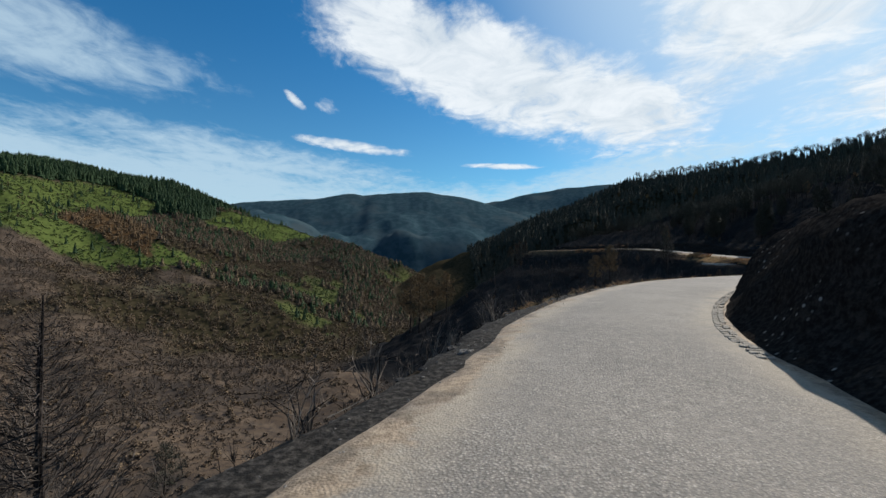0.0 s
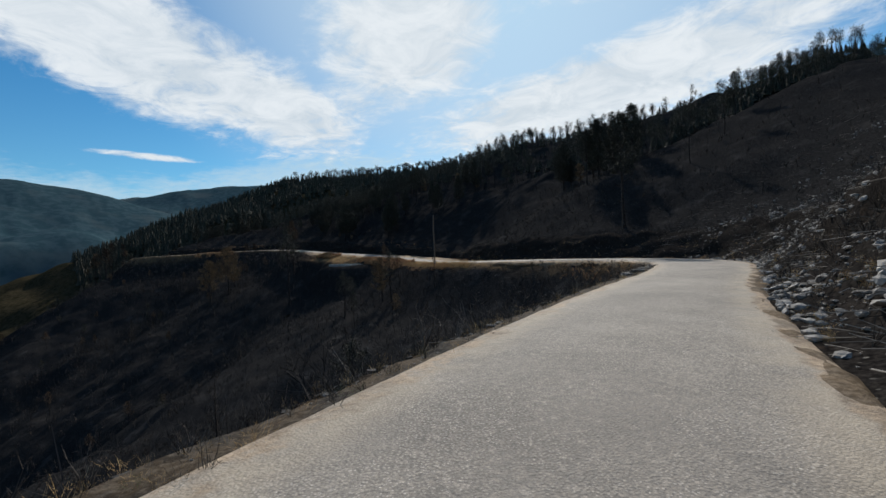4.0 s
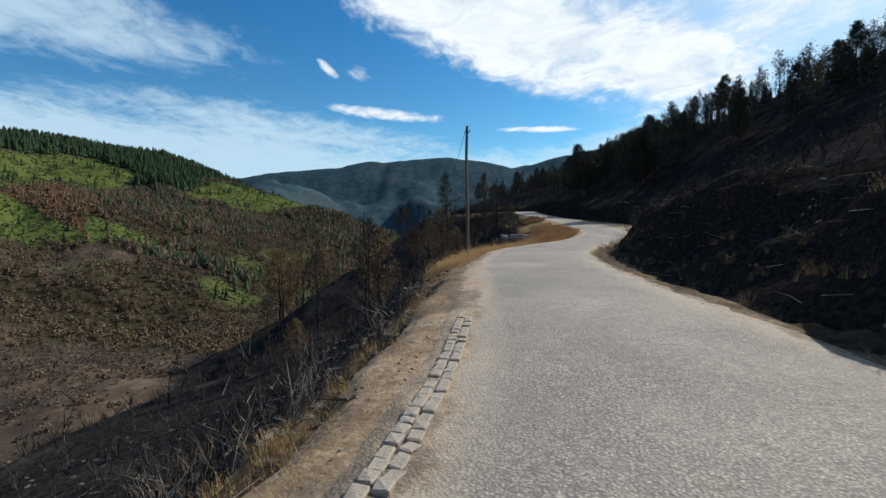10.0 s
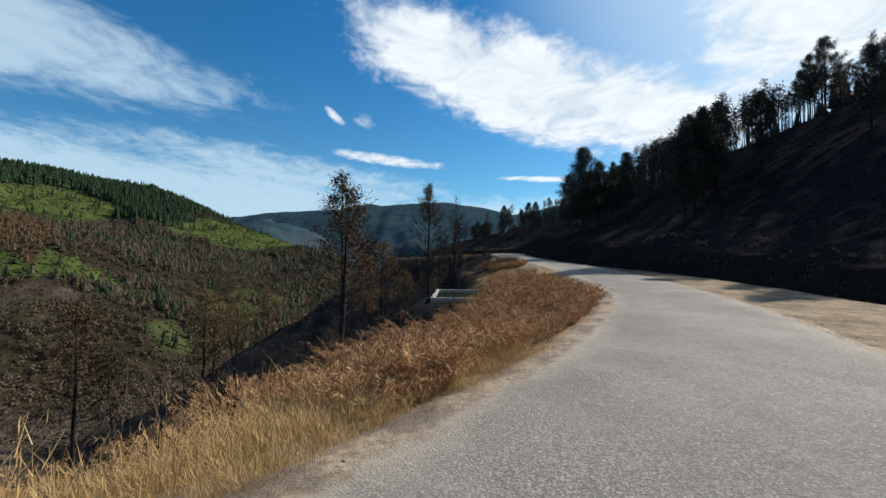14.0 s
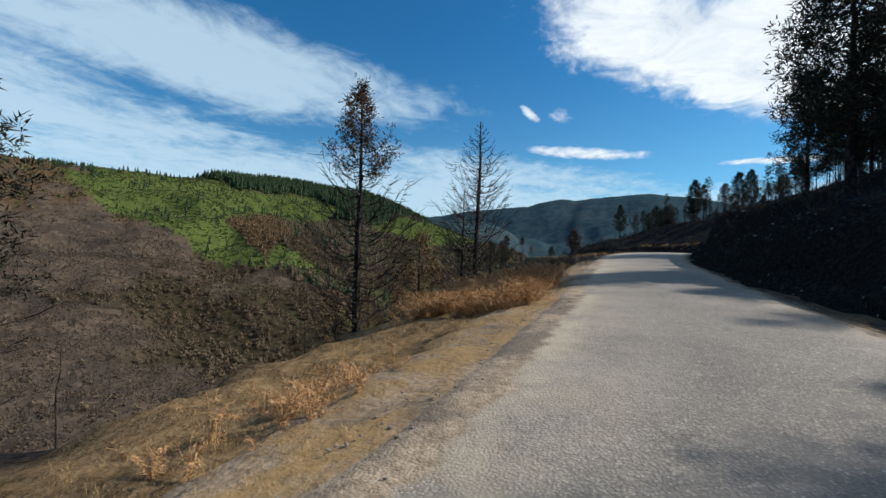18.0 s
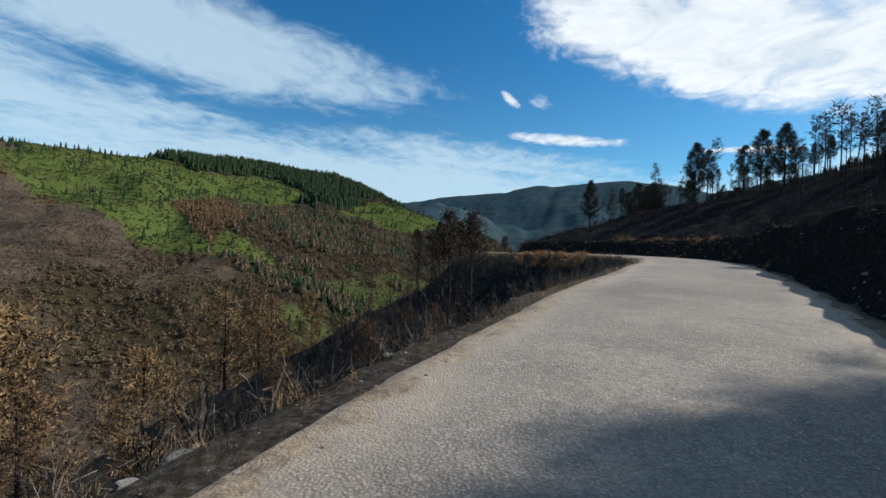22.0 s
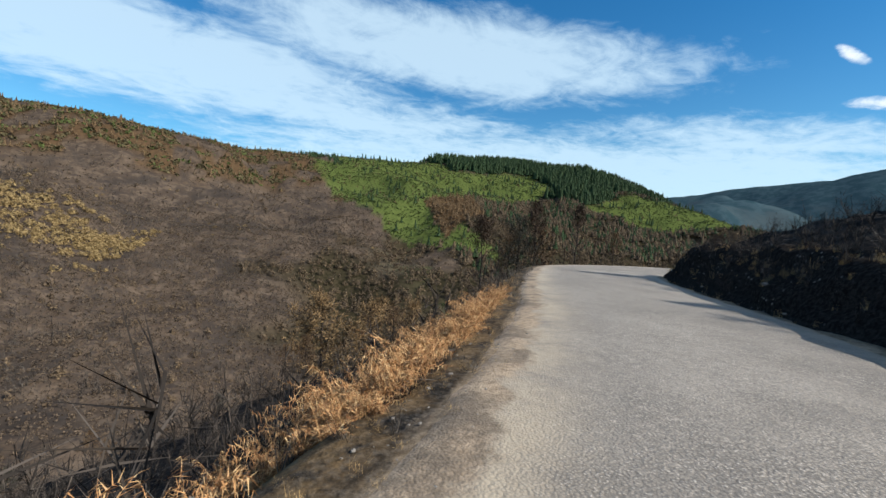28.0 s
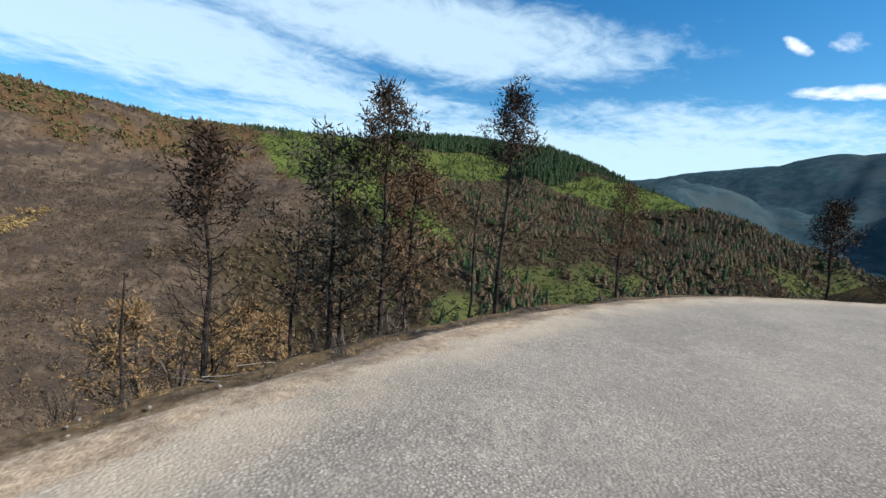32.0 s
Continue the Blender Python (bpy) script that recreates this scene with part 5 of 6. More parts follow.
is_tan = left_over & (dice < 0.012) & (vnoise(fx / 60, fy / 60, 5) > 0.12) & (fz > -25) & (fy < 330) & (fx < -150)
is_dead = left_over & ~is_tan & (dice < 0.45)
is_pole = left_over & (dice > 0.95) & (fx < -70)


def far_stuff(name, templates, mask, low, high, mat, label, category, squash=1.0, sink=0.0):
    n_ = int(mask.sum())
    size = r_.uniform(low, high, n_)
    scale = np.column_stack([size, size, size * squash])
    return stuff(name, templates, np.column_stack([fx[mask], fy[mask]]), scale, mat, label, category, sink, z=fz[mask])


far_stuff("conifer_belt", SPIRE_T, is_fir & (fy < 450), 4, 8.5, LEAF_DARK, "short belt of dark green conifers on the crest", "forest")
far_stuff("conifer_wood", SPIRE_T, is_fir & (fy >= 450), 8, 21, LEAF_DARK, "dark green conifer plantation along the far ridge", "forest")
far_stuff("green_scrub", BUSH_T, is_green, 1.2, 2.8, LEAF_GREEN, "bright green scrub covering the opposite slope", "shrubs", 0.8)
far_stuff("dark_conifers", SPIRE_T, is_dark, 5, 11, LEAF_DARK, "dark conifers scattered through green scrub", "trees")
is_olive = is_rust & (fy < 345) & (r_.random(len(fx)) < 0.6)
is_rust = is_rust & ~is_olive
is_deep = is_olive & (r_.random(len(fx)) < 0.3)
far_stuff("olive_thicket", BUSH_T, is_olive & ~is_deep, 2.2, 6.0, LEAF_OLIVE, "dull olive and brown trees along the burnt crest", "trees", 1.0)
far_stuff("green_thicket", BUSH_T, is_deep, 2.0, 5.0, LEAF_GREEN, "green trees left along the burnt crest", "trees", 1.0)
is_snag = is_rust & (r_.random(len(fx)) < 0.35)
is_rust = is_rust & ~is_snag
far_stuff("scorched_conifers", SPIRE_T, is_snag, 4, 8, LEAF_RUST, "rust-brown scorched conifers on the opposite slope", "trees")
far_stuff("scorched_scrub", BUSH_T, is_rust, 1.8, 4.4, LEAF_RUST, "rust-brown scorched scrub on the opposite slope", "shrubs", 0.9)
WOOD_LEAF = surface("scorched_wood_leaves", varied((0.055, 0.062, 0.024), (0.075, 0.056, 0.040), (0.12, 0.088, 0.060), (0.155, 0.112, 0.066), (0.095, 0.070, 0.050), (0.085, 0.095, 0.035), scale=0.03), 0.85, spec=0.1)
LOW_T = [leafy(14, R, 1.2, 0.6, 0.20) for _ in range(5)]
FINE_T = [leafy(64, R, 1.1, 0.8, 0.14) for _ in range(4)]
THIN_T = [(v_ * (1.7, 1.7, 1.0), f_) for v_, f_ in (spire(R, 4, 6) for _ in range(4))]
CROWN_T = [leafy(40, R, R.uniform(0.8, 1.1), R.uniform(0.9, 1.3), 0.17) for _ in range(5)]
is_leafy = is_wood & ((r_.random(len(fx)) < 0.40) | (vnoise(fx / 40, fy / 40, 8) > 0.15) | (fy < 372))
is_evergreen = is_wood & ~is_leafy & (r_.random(len(fx)) < 0.35)
far_stuff("scorched_wood", THIN_T, is_wood & ~is_leafy & ~is_evergreen, 4.0, 9.0, WOOD_LEAF, "dull brown scorched conifer wood on the opposite slope", "forest")
far_stuff("evergreen_wood", THIN_T, is_evergreen, 4.0, 9.0, LEAF_DARK, "dark green conifers left among scorched wood", "forest")
far_stuff("scorched_thicket", CROWN_T, is_leafy, 1.8, 4.6, WOOD_LEAF, "brown and olive thicket on the opposite slope", "shrubs", 1.0)
DEADWOOD_T = [dead_bush(R, 1, 0.022, 0.10, 16) for _ in range(4)]
far_stuff("standing_deadwood", DEADWOOD_T, is_pole, 2.5, 6.0, TWIG, "burnt trunks standing on the opposite slope", "trees")
gr = np.random.default_rng(35)
gu, gw = gr.uniform(-0.15, 1, 800), gr.normal(0, 1, 800)
band_x, band_y = -288 + 50 * gu - gw * 14 * (0.5 + np.abs(np.sin(gu * 8))), 52 + 108 * gu + gw * 6
gsize = gr.uniform(2.4, 5.6, len(band_x))
stuff("tan_thicket", FINE_T, np.column_stack([band_x, band_y]), np.column_stack([gsize, gsize, gsize * 0.9]), LEAF_TAN, "thicket of tan dry bushes on the burnt opposite slope", "shrubs")
low_xy = np.column_stack([gr.uniform(-340, -50, 30000), gr.uniform(30, 340, 30000)])
low_z, low_c = terrain(low_xy[:, 0], low_xy[:, 1])
low_ok = (low_c["across"] > 0.5) & (low_c["wood"] < 0.5)
low_xy, low_z = low_xy[low_ok], low_z[low_ok]
stuff("burnt_undergrowth", LOW_T, low_xy, gr.uniform(0.5, 1.7, len(low_xy)), BURNT_LEAF, "low burnt undergrowth on the opposite slope", "shrubs", z=low_z)
dead_xy = np.column_stack([gr.uniform(-360, -75, 11000), gr.uniform(20, 345, 11000)])
dead_z, dead_c = terrain(dead_xy[:, 0], dead_xy[:, 1])
dead_ok = (dead_c["across"] > 0.5) & (dead_c["wood"] < 0.5) & (vnoise(dead_xy[:, 0] / 28, dead_xy[:, 1] / 28, 161) > -0.15)
stuff("standing_deadwood", DEADWOOD_T, dead_xy[dead_ok], gr.uniform(1.5, 4.5, int(dead_ok.sum())), CHAR_TWIG, "burnt stems standing over the opposite slope", "trees", z=dead_z[dead_ok], lean=0.08)
far_stuff("tan_scrub", FINE_T, is_tan, 1.5, 3.2, LEAF_TAN, "tan dry bushes on the burnt opposite slope", "shrubs", 0.8)
far_stuff("burnt_scrub", BUSH_T, is_dead, 0.6, 1.7, BURNT_LEAF, "black burnt scrub on the opposite slope", "shrubs", 0.9)
is_brown = left_over & (dice > 0.86) & (dice < 0.90 + 0.12 * vnoise(fx / 35, fy / 35, 12))
far_stuff("brown_bushes", CROWN_T, is_brown, 1.5, 3.6, LEAF_BROWN, "singed brown bushes over the burnt opposite slope", "shrubs", 0.9)

# the wooded ridge beyond the near hill
sr = np.random.default_rng(38)
sx_, sy_ = sr.uniform(40, 640, 13000), sr.uniform(260, 760, 13000)
sz_, sc_ = terrain(sx_, sy_)
on = (sc_["spur"] > 0.5) & (np.hypot(sx_ - 10, sy_ - 17) < 708)
on_xy, on_z = np.column_stack([sx_, sy_])[on], sz_[on]
on_h = sr.uniform(6, 14, len(on_xy))
stuff("ridge_conifers", SPIRE_T, on_xy, np.column_stack([on_h * 0.9, on_h * 0.9, on_h]), NEEDLES, "dark conifer wood over the ridge beyond the hill", "forest", z=on_z)
bear = np.radians(np.concatenate([sr.uniform(24, 31, 60), sr.uniform(31, 70, 420)]))
reach_ = 700 + sr.normal(0, 9, len(bear))
RIDGE_PINE = [far_pine(520 + i, 13, sr.uniform(0.62, 0.75), sr.uniform(0.13, 0.2)) for i in range(4)]
stuff("ridge_pines", RIDGE_PINE, np.column_stack([10 + np.sin(bear) * reach_, 17 + np.cos(bear) * reach_]), sr.uniform(11, 18, len(bear)), NEEDLES, "row of tall thin pines along the ridge", "trees", lean=0.03)

# low burnt scrub on the near hill and slope
r2 = np.random.default_rng(41)
hs, hd = r2.uniform(-30, 300, 5200), r2.uniform(2.5, 70, 5200) ** 1.0
xy = beside(hs, hd + np.interp(hs, LAY_S, LAY_W))
stuff("burnt_brush_uphill", DEAD_T, xy, r2.uniform(0.35, 1.5, len(xy)), TWIG, "blackened brush on the burnt hillside", "shrubs", lean=0.15)
hs, hd = r2.uniform(-10, 300, 6500), -(r2.uniform(1.2, 8.0, 6500) ** 2)
xy = beside(hs, hd)
keep = ~((hs > 150) & (hs < 182) & (hd > -9.5))
xy = np.concatenate([xy[keep], beside(r2.uniform(92, 130, 900), -r2.uniform(4, 40, 900)), beside(r2.uniform(236, 300, 1600), -r2.uniform(2.5, 26, 1600))])
stuff("burnt_brush_downhill", DEAD_T + STALK_T, xy, r2.uniform(0.25, 1.3, len(xy)), TWIG, "charred stalks and brush on the slope below the road", "shrubs", lean=0.2)

xy = np.concatenate([beside(r2.uniform(28, 132, 2200), r2.uniform(1.2, 40, 2200)), beside(r2.uniform(180, 290, 700), r2.uniform(1.0, 14, 700))])
stuff("charred_heath", DEAD_T, xy, r2.uniform(0.25, 0.9, len(xy)), CHAR_TWIG, "charred heath and ash-grey stalks over the burnt slope", "shrubs", lean=0.3, z=on_slope(xy))
xy = np.concatenate([beside(r2.uniform(14, 80, 700), -r2.uniform(0.25, 2.2, 700)), beside(r2.uniform(184, 300, 700), -r2.uniform(0.35, 2.4, 700))])
stuff("charred_heath", DEAD_T, xy, r2.uniform(0.12, 0.45, len(xy)), CHAR_TWIG, "low charred heath along the road edge", "shrubs", lean=0.3)

snag_xy = beside(r2.uniform(172, 305, 900), -r2.uniform(6, 75, 900))
snag_xy = np.concatenate([snag_xy, beside(r2.uniform(226, 268, 300), -r2.uniform(3, 24, 300)), beside(r2.uniform(95, 172, 200), -r2.uniform(12, 70, 200)), beside(r2.uniform(-5, 60, 200), -r2.uniform(8, 60, 200))])
SNAG_T = [dead_bush(R, 1, 0.013, 0.12, 26) for _ in range(6)]
size_ = r2.uniform(1.2, 3.6, len(snag_xy))
stuff("burnt_saplings", SNAG_T, snag_xy, np.column_stack([size_, size_, size_]), TWIG, "many thin burnt saplings on the slope below the road", "saplings", lean=0.06)

ASH_TWIG = surface("ash_grey_brush", varied((0.05, 0.043, 0.037), (0.13, 0.112, 0.095), (0.24, 0.205, 0.17)), 0.9, spec=0.1)
ash_xy = np.concatenate([beside(r2.uniform(228, 300, 900), -r2.uniform(1.6, 11, 900)), beside(r2.uniform(184, 226, 260), -r2.uniform(1.2, 5, 260)), beside(r2.uniform(0, 100, 420), -r2.uniform(1.0, 6, 420))])
stuff("ash_grey_brush", DEAD_T, ash_xy, r2.uniform(0.3, 1.0, len(ash_xy)), ASH_TWIG, "ash-grey dead brush below the road edge", "shrubs", lean=0.25)

for protos in KINDS.values():
    for proto in protos:
        if proto.name not in used:
            for o in (*proto.children_recursive, proto):
                bpy.data.objects.remove(o)


# ---------------------------------------------------------------- roadside growth
r3 = np.random.default_rng(51)


def strip(count, s0, s1, d0, d1, power=1.0):
    return beside(r3.uniform(s0, s1, count), d0 + (d1 - d0) * r3.uniform(0, 1, count) ** power)


def clear(xy):
    return xy[~((np.abs(xy[:, 0] - 75.2) < 2.3) & (np.abs(xy[:, 1] - 117.4) < 4.9)) & ~((xy[:, 0] > 75) & (xy[:, 0] < 79.5) & (xy[:, 1] > 116.6) & (xy[:, 1] < 124.5))]


def bracken(name, count, s0, s1, d0, d1, low, high, power=1.0, gaps=-0.36):
    xy = clear(strip(count, s0, s1, d0, d1, power))
    clump = vnoise(xy[:, 0] / 1.5, xy[:, 1] / 1.5, 141) + 0.4 * vnoise(xy[:, 0] / 0.6, xy[:, 1] / 0.6, 143)
    xy, clump = xy[clump > gaps], clump[clump > gaps]
    return stuff(name, FROND_T, xy, r3.uniform(low, high, len(xy)) * (0.85 + 0.7 * np.clip(clump + 0.1, 0, 0.5)), BRACKEN, "dense orange-brown dry bracken beside the road", "bracken", lean=0.15)


def dry_grass(name, count, s0, s1, d0, d1, low, high, mat=STRAW, templates=None, label="tall yellow dry grass along the road edge"):
    xy = clear(strip(count, s0, s1, d0, d1))
    xy = xy[vnoise(xy[:, 0] / 1.1, xy[:, 1] / 1.1, 151) > -0.26]
    return stuff(name, templates or TUFT_T, xy, r3.uniform(low, high, len(xy)), mat, label, "grass", lean=0.2)


bracken("bracken", 1150, 131, 150, -0.6, -5.0, 0.6, 1.1)
bracken("bracken", 900, 147, 158.6, -1.5, -6.0, 0.7, 1.15)
bracken("bracken", 170, 143, 152, -2.8, -5.2, 0.9, 1.35)
bracken("bracken", 26, 164, 167, -1.4, -2.6, 0.3, 0.6)
bracken("bracken", 380, 171.5, 178.5, -0.9, -4.2, 0.6, 1.1)
bracken("bracken", 420, 242, 257, -0.95, -2.7, 0.45, 0.85, gaps=-0.15)
bracken("bracken", 70, 80, 93, -0.8, -3.5, 0.3, 0.7)
bracken("bracken", 130, 12, 36, -0.4, -2.6, 0.18, 0.42)
bracken("bracken", 120, 237, 250, 0.8, 3.0, 0.4, 0.9)
bracken("bracken", 60, 118, 128, 0.5, 2.5, 0.4, 0.8)
bracken("bracken", 60, 140, 170, 6.5, 9.0, 0.3, 0.7)
dry_grass("dry_grass", 3600, 109, 136, -0.15, -2.3, 0.2, 0.6)
bracken("bracken", 150, 117, 133, -1.4, -3.4, 0.3, 0.6)
bracken("bracken", 40, 113, 117, -1.6, -3.2, 0.4, 0.8)
dry_grass("dry_grass", 200, 110, 135, -0.6, -3.0, 0.7, 1.1, STRAW, SEED_T, "tall dry grass with pale seed heads")
dry_grass("dry_grass", 500, 12, 66, -0.2, -1.6, 0.12, 0.35)
dry_grass("dry_grass", 500, 80, 103, -0.2, -1.8, 0.10, 0.32)
dry_grass("dry_grass", 500, 86, 135, 0.2, 1.0, 0.15, 0.45)
dry_grass("dry_grass", 900, 138, 172, 1.0, 8.0, 0.08, 0.25)
dry_grass("dry_grass", 800, 155, 182, -0.3, -5.0, 0.08, 0.30)
dry_grass("dry_grass", 700, 186, 262, -0.2, -1.3, 0.08, 0.28)
dry_grass("dry_grass", 500, 225, 275, 0.2, 1.0, 0.12, 0.4)
dry_grass("dry_grass", 300, 256, 290, -0.3, -2.0, 0.06, 0.2)
bracken("bracken", 16, 258, 270, -1.6, -3.2, 0.3, 0.6)
dry_grass("green_weeds", 26, 109, 136, -0.3, -1.0, 0.25, 0.5, WEED, None, "small green weeds among the dry grass")
dry_grass("green_weeds", 40, 30, 70, -0.2, -1.0, 0.12, 0.3, WEED, None, "small green weeds among the dry grass")

# rubble, ash-white twigs and stones
SOOTY = surface("sooty_stone", lambda n, w: n.mix(n.step(n.noise(w, 1.3, 5, 0.7), 0.40, 0.72), (0.026, 0.024, 0.023), (0.20, 0.185, 0.168)), 0.95, lambda n, w: n.noise(w, 20.0, 5), 0.02, 0.15)
xy = np.concatenate([strip(700, 103, 124, -2.0, -3.6), strip(1500, -5, 105, -0.6, -7, 1.6), strip(1300, 184, 300, -0.6, -7, 1.6), strip(1100, 20, 300, 0.4, 6.0)])
stuff("loose_stones", STONE_T, clear(xy), 0.03 + 0.2 * r3.uniform(0, 1, len(clear(xy))) ** 2.2, SOOTY, "pale broken stones scattered over burnt soil", "stones", sink=0.02)
xy = np.concatenate([strip(1600, -5, 105, -0.9, -14, 1.3), strip(1500, 184, 300, -0.8, -14, 1.3), strip(1300, 20, 130, 0.6, 16), strip(600, 180, 290, 0.6, 10)])
xy = clear(xy)
PALE_TWIG = surface("ash_pale_sticks", varied((0.05, 0.045, 0.04), (0.16, 0.145, 0.125), (0.34, 0.31, 0.275)), 0.9, spec=0.15)
stuff("fallen_sticks", STICK_T, xy, r3.uniform(0.2, 0.95, len(xy)), PALE_TWIG, "ash-pale sticks and twigs lying on burnt ground", "sticks", lean=0.3)
xy = np.concatenate([strip(2600, -5, 290, 0.05, -0.9), strip(1500, -5, 290, 0.0, 0.6)])
stuff("gravel", STONE_T, xy, r3.uniform(0.015, 0.055, len(xy)), STONE, "loose gravel along the road edges", "gravel", z=height(xy[:, 0], xy[:, 1]) + 0.10)


xy = np.concatenate([strip(900, 36, 82, 0.5, 7.0), strip(220, 180, 300, 0.5, 4.0)])
stuff("bank_rubble", STONE_T, xy, 0.05 + 0.2 * r3.uniform(0, 1, len(xy)) ** 2.5, STONE, "broken stones strewn over the burnt bank", "stones", z=on_slope(xy) + 0.02)
RUBBLE = surface("ash_pale_rubble", lambda n, w: n.mix(n.step(n.noise(w, 1.7, 6, 0.7), 0.35, 0.65), (0.05, 0.045, 0.041), (0.36, 0.335, 0.305)), 0.8, lambda n, w: n.noise(w, 18.0, 5), 0.02, 0.4)
xy = strip(12000, 38, 86, 0.5, 30.0, 1.35)
xy = xy[vnoise(xy[:, 0] / 2.6, xy[:, 1] / 2.6, 171) + 0.5 * vnoise(xy[:, 0] / 0.9, xy[:, 1] / 0.9, 173) > -0.08]
flat_ = 0.05 + 0.34 * r3.uniform(0, 1, len(xy)) ** 2.8
stuff("slope_rubble", STONE_T, xy, np.column_stack([flat_, flat_, flat_ * r3.uniform(0.7, 1.5, len(xy))]), RUBBLE, "broken pale stones and slabs strewn over the burnt slope", "stones", lean=0.4, z=on_slope(xy) + 0.03)
xy = strip(3000, 34, 90, 0.8, 30.0, 1.2)
stuff("slope_sticks", STICK_T, xy, r3.uniform(0.4, 1.7, len(xy)), PALE_TWIG, "pale charred branches strewn over the burnt slope", "sticks", lean=0.35, z=on_slope(xy) + 0.03)
xy = strip(4200, -4, 108, -0.9, -18.0, 1.5)
flat_ = r3.uniform(0.05, 0.26, len(xy))
stuff("slope_rubble", STONE_T, xy, np.column_stack([flat_, flat_, flat_ * 0.6]), SOOTY, "grey broken stones over the burnt slope below the road", "stones", lean=0.3, z=height(xy[:, 0], xy[:, 1]) + 0.02)
xy = strip(700, 20, 130, 0.5, 6.0)
stuff("bank_sticks", STICK_T, xy, r3.uniform(0.3, 1.1, len(xy)), PALE_TWIG, "pale sticks strewn over the burnt bank", "sticks", lean=0.3, z=on_slope(xy) + 0.03)

xy = np.concatenate([strip(420, 222, 290, 0.7, 3.4), strip(520, 24, 132, 0.9, 6.0), strip(160, 178, 222, 0.8, 4.0)])
stuff("bank_brush", DEAD_T + STALK_T, xy, r3.uniform(0.25, 0.9, len(xy)), TWIG, "burnt stalks and brush on the cut bank", "shrubs", lean=0.25, z=on_slope(xy))
xy = np.concatenate([strip(260, 222, 290, 0.4, 2.2), strip(300, 40, 130, 0.5, 2.5)])
stuff("bank_grass", TUFT_T, xy, r3.uniform(0.15, 0.45, len(xy)), STRAW, "sparse dry grass tufts on the cut bank", "grass", lean=0.25, z=on_slope(xy))

# ---------------------------------------------------------------- boulders and slabs by the road
ROCK = surface("sooty_rock", lambda n, w: n.mix(n.step(n.noise(w, 3.0, 6, 0.7), 0.35, 0.65), (0.075, 0.069, 0.063), n.mix(n.noise(w, 9.0, 5), (0.16, 0.148, 0.134), (0.40, 0.375, 0.34))), 0.95, lambda n, w: n.noise(w, 9.0, 7, 0.7), 0.08, 0.1)


def boulder(name, label, x, y, size, seed, sink=0.15):
    r = np.random.default_rng(seed)
    bm = bmesh.new()
    bmesh.ops.create_icosphere(bm, subdivisions=3, radius=0.5)
    for vert in bm.verts:
        p = vert.co
        n_ = noise.fractal(p * 2.2 + Vector((seed, 0, 0)), 0.8, 2.0, 6)
        p *= 1 + 0.42 * n_
        p.z = math.copysign(min(abs(p.z), 0.36 + 0.08 * n_), p.z)
    for vert in bm.verts:
        vert.co = (vert.co.x * size[0], vert.co.y * size[1], vert.co.z * size[2])
    ob = new(name, bpy.data.meshes.new(name))
    bm.to_mesh(ob.data)
    bm.free()
    ob.data.materials.append(ROCK)
    ob.matrix_basis = pose(x, y, float(on_slope(np.array([(x, y)]))[0]) + size[2] * (0.35 - sink), r.uniform(-6, 6), r.uniform(-6, 6), r.uniform(0, 360))
    return tagged(ob, label, "rock")


for i, (s_, d_, size) in enumerate(((71.0, -1.0, (1.1, 0.7, 0.26)), (72.0, -0.85, (0.7, 0.5, 0.2)), (66.5, -1.0, (0.9, 0.6, 0.4)), (64.0, -1.2, (0.8, 0.6, 0.35)), (72.6, -0.5, (0.6, 0.5, 0.3)))):
    x_, y_ = beside([s_], [d_])[0]
    boulder("rock_slab", "flat pale grey rock slab at the road edge", x_, y_, size, 200 + i)
for i in range(26):
    s_ = r3.choice([r3.uniform(194, 234), r3.uniform(2, 20), r3.uniform(30, 60)], p=[0.6, 0.2, 0.2])
    x_, y_ = beside([s_], [-r3.uniform(0.5, 1.6)])[0]
    k_ = r3.uniform(0.12, 0.3)
    boulder("boulder", "weathered grey boulder half sunk in burnt soil", x_, y_, (k_, k_ * r3.uniform(0.6, 0.9), k_ * r3.uniform(0.4, 0.7)), 230 + i)
for i in range(30):
    s_ = r3.uniform(38, 82)
    x_, y_ = beside([s_], [r3.uniform(0.8, 9)])[0]
    k_ = r3.uniform(0.15, 0.42)
    boulder("boulder", "grey broken rock on the burnt cut bank", x_, y_, (k_, k_ * r3.uniform(0.6, 0.9), k_ * r3.uniform(0.4, 0.7)), 270 + i)


# ---------------------------------------------------------------- cistern, pole, posts
def block(x0, x1, y0, y1, z0, z1, bevel=0.02):
    bm = bmesh.new()
    bmesh.ops.create_cube(bm, size=1.0)
    for vert in bm.verts:
        vert.co = ((x0 + x1) / 2 + vert.co.x * (x1 - x0), (y0 + y1) / 2 + vert.co.y * (y1 - y0), (z0 + z1) / 2 + vert.co.z * (z1 - z0))
    if bevel:
        bmesh.ops.bevel(bm, geom=list(bm.edges), offset=bevel, segments=2, affect="EDGES", profile=0.5)
    return bm


def rod(points, radii, sides=8):
    bm = bmesh.new()
    v, f = tube(points, radii, sides)
    vs = [bm.verts.new(p) for p in v]
    for q in f:
        bm.faces.new([vs[i] for i in q])
    bm.faces.new(vs[:sides][::-1])
    bm.faces.new(vs[-sides:])
    bmesh.ops.recalc_face_normals(bm, faces=list(bm.faces))
    return bm


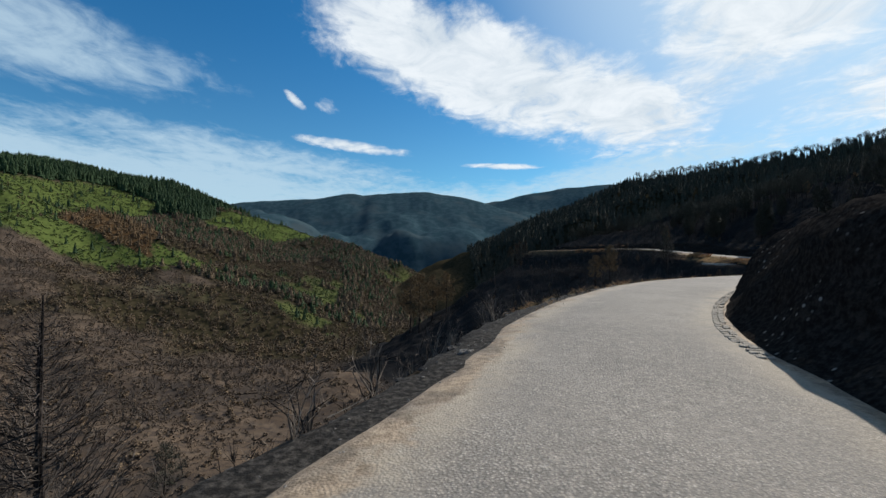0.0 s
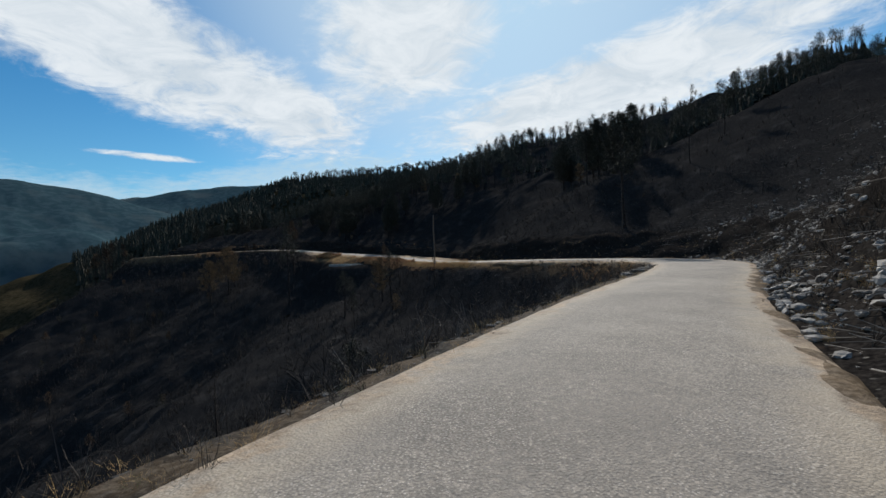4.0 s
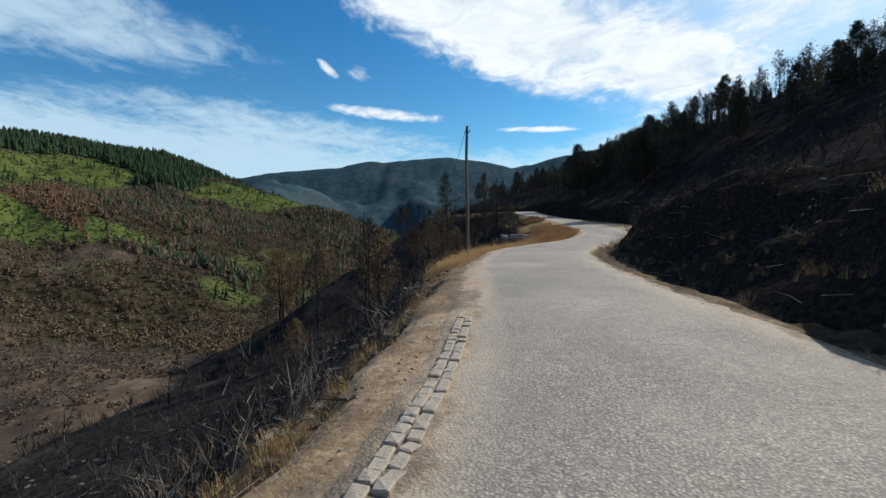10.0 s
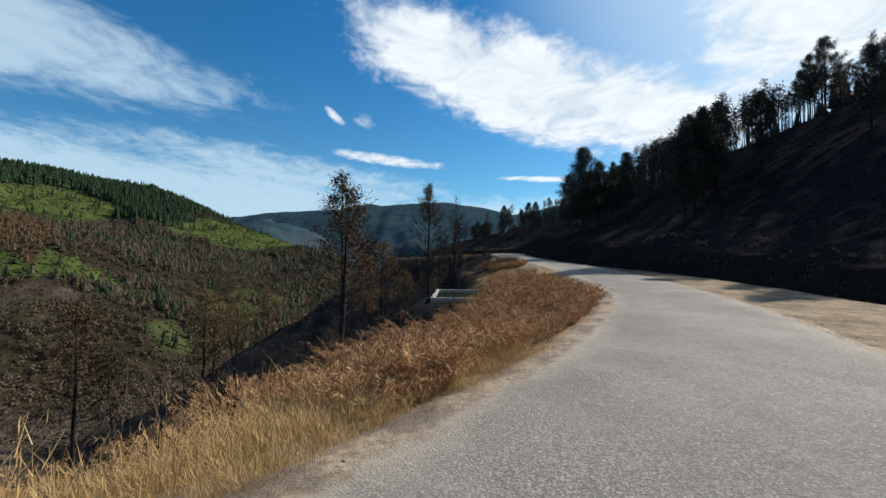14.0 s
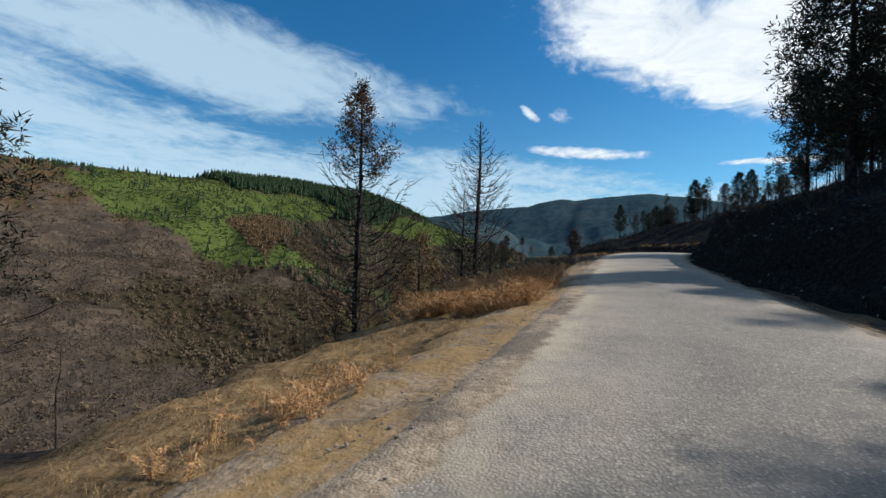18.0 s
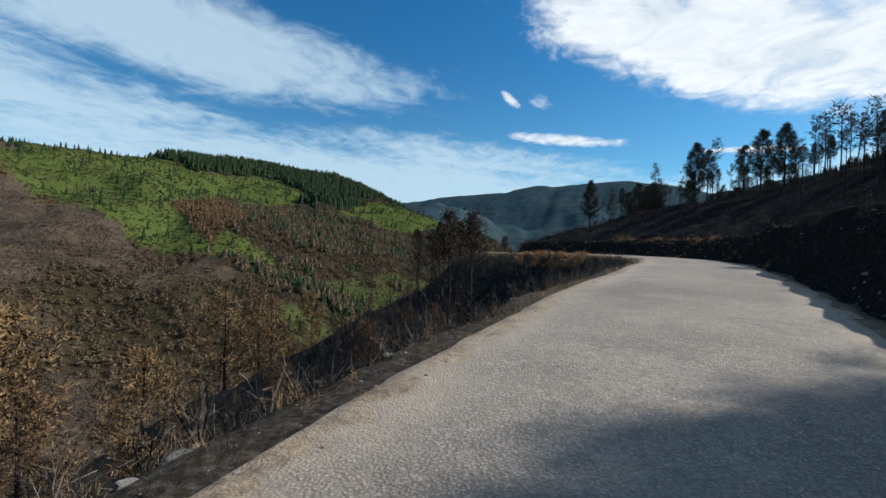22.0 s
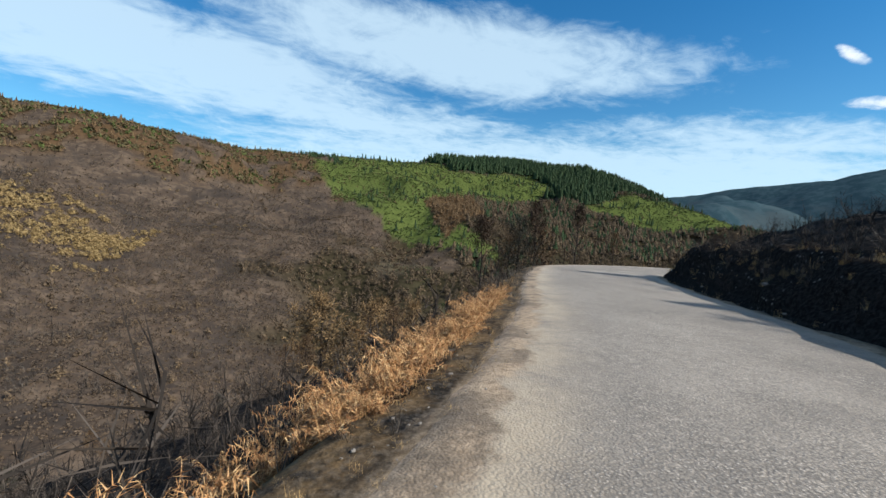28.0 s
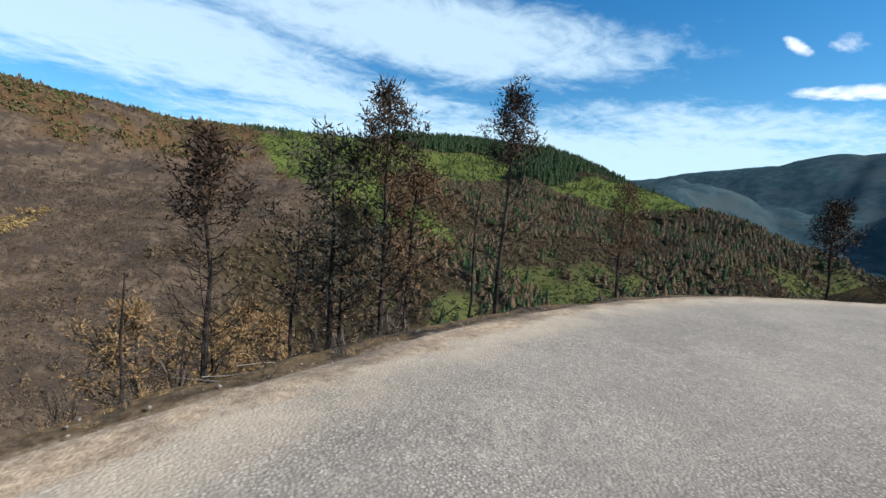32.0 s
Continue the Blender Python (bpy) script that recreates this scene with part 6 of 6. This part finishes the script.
tank = thing("water_cistern", "open concrete fire-water cistern filled with dark green water", "cistern", at=pose(75.2, 117.4, -3.0, 0, 0, 3))
HX, HY, RIM, WALL = 1.85, 4.45, 1.75, 0.22
part("wall", block(-HX, -HX + WALL, -HY, HY, 0, RIM), CONCRETE, tank)
part("wall", block(HX - WALL, HX, -HY, HY, 0, RIM), CONCRETE, tank)
part("wall", block(-HX + WALL, HX - WALL, -HY, -HY + WALL, 0, RIM - 0.003), CONCRETE, tank)
part("wall", block(-HX + WALL, HX - WALL, HY - WALL, HY, 0, RIM - 0.003), CONCRETE, tank)
part("floor", block(-HX + WALL, HX - WALL, -HY + WALL, HY - WALL, 0, 0.15, 0), CONCRETE, tank)
part("water", block(-HX + WALL, HX - WALL, -HY + WALL, HY - WALL, 0.15, RIM - 0.09, 0), WATER, tank, "still dark green water")
STAKES = ((HX - 0.1, HY - 0.1), (-0.1, HY - 0.1), (-HX + 0.1, HY - 0.1), (-HX + 0.1, 0.0), (-HX + 0.1, -HY + 0.1))
for px, py in STAKES:
    part("iron_stake", rod([(px, py, RIM - 0.05), (px + 0.02, py, RIM + 1.0)], (0.018, 0.016), 6), RUST_IRON, tank)
for (px, py), (qx, qy) in zip(STAKES[:-1], STAKES[1:]):
    for level in (0.25, 0.6, 0.95):
        part("fence_wire", rod([(px, py, RIM + level), ((px + qx) / 2, (py + qy) / 2, RIM + level - 0.03), (qx, qy, RIM + level)], (0.004, 0.004, 0.004), 4), RUST_IRON, tank)


def wire(p, q, sag, radius, count=24):
    u_ = np.linspace(0, 1, count)[:, None]
    pts = np.array(p) * (1 - u_) + np.array(q) * u_
    pts[:, 2] -= (4 * sag * u_ * (1 - u_))[:, 0]
    return rod(pts, np.full(count, radius), 5)


pole_z = float(height(69.0, 78.9)[0])
pole = thing("utility_pole", "leaning weathered wooden telephone pole in dry grass", "pole", at=pose(69.0, 78.9, pole_z))
TOP = 6.75 - pole_z
part("post", rod([(0, 0, -0.5), (0.02, 0, TOP * 0.35), (-0.03, 0.0, TOP * 0.7), (0.05, 0, TOP)], (0.115, 0.105, 0.092, 0.08), 10), POLE_WOOD, pole)
part("bracket", rod([(-0.12, 0, TOP - 0.35), (0.20, 0, TOP - 0.35)], (0.02, 0.02), 6), RUST_IRON, pole)
part("insulator", rod([(0.19, 0, TOP - 0.36), (0.19, 0, TOP - 0.24)], (0.03, 0.022), 8), CONCRETE, pole)
for ax, ay, sag in ((65.4, 68.4, 1.7), (68.5, 86.0, 0.2)):
    az_ = float(height(ax, ay)[0])
    part("stay_cable", wire((0.0, 0.0, TOP - 0.1), (ax - 69.0, ay - 78.9, az_ - pole_z - 0.1), sag, 0.010), CABLE, pole, "slack black stay cable")

YELLOW_PAINT = surface("flaking_yellow_paint", lambda n, w: n.mix(n.step(n.noise(w, 9.0, 5, 0.7), 0.5, 0.62), (0.62, 0.52, 0.06), (0.16, 0.13, 0.08)), 0.6)
for x_, y_, tall, paint in ((77.3, 136.4, 1.05, YELLOW_PAINT), (78.6, 136.2, 0.7, POLE_WOOD), (79.2, 138.2, 0.8, POLE_WOOD)):
    gz_ = float(height(x_, y_)[0])
    post = thing("fence_post", "short post with flaking yellow paint beside the bracken" if paint is YELLOW_PAINT else "short weathered wooden post at the road edge", "post", "roadside posts", pose(x_, y_, gz_, r3.uniform(-3, 3), r3.uniform(-3, 3)))
    part("stake", rod([(0, 0, -0.3), (0, 0, tall * 0.5), (0.01, 0, tall)], (0.05, 0.048, 0.045), 8), paint, post)
    part("cap", rod([(0.01, 0, tall), (0.01, 0, tall + 0.03)], (0.052, 0.03), 8), POLE_WOOD, post, "split worn post top")


# ---------------------------------------------------------------- gutters of granite setts
def sett_mesh(seed):
    r = np.random.default_rng(seed)
    bm = block(-0.5, 0.5, -0.5, 0.5, -0.5, 0.5, 0)
    for vert in bm.verts:
        vert.co += Vector(r.normal(0, 0.06, 3))
    bmesh.ops.bevel(bm, geom=list(bm.edges), offset=0.10, segments=1, affect="EDGES")
    me = bpy.data.meshes.new("sett")
    bm.to_mesh(me)
    bm.free()
    me.materials.append(SETT)
    return me


SETTS = [sett_mesh(300 + i) for i in range(5)]


def gutter(label, s0, s1, sign, rows_):
    root = tagged(new("gutter"), label, "gutter", kind="structure")
    s = s0
    while s < s1:
        length = r3.uniform(0.13, 0.20)
        for k in range(rows_):
            if r3.random() < (0.03 if k == 0 else 0.12):
                continue
            x_, y_ = beside([s + 0.07 * k], [sign * (0.03 + 0.135 * k)])[0] if sign > 0 else beside([s + 0.07 * k], [-0.02 - 0.135 * k])[0]
            i_ = int(np.argmin(np.abs(line_s - s)))
            ob = new("sett", SETTS[r3.integers(5)])
            ob.parent = root
            a_ = math.degrees(math.atan2(tangent[i_, 1], tangent[i_, 0]))
            ob.matrix_basis = pose(x_, y_, line[i_, 2] - 0.030 + r3.normal(0, 0.006), r3.normal(0, 2), r3.normal(0, 2), a_ + r3.normal(0, 5)) @ Matrix.Diagonal((length * 0.96, 0.118, 0.10, 1))
        s += length


gutter("narrow strip of worn pale setts sunk in roadside dust", 8, 37, 1, 2)
gutter("narrow strip of worn pale setts sunk in roadside dust", 79, 82, -1, 2)
gutter("narrow strip of worn pale setts sunk in roadside dust", 87.5, 99, -1, 2)
gutter("narrow strip of worn pale setts sunk in roadside dust", 229, 234.6, -1, 2)
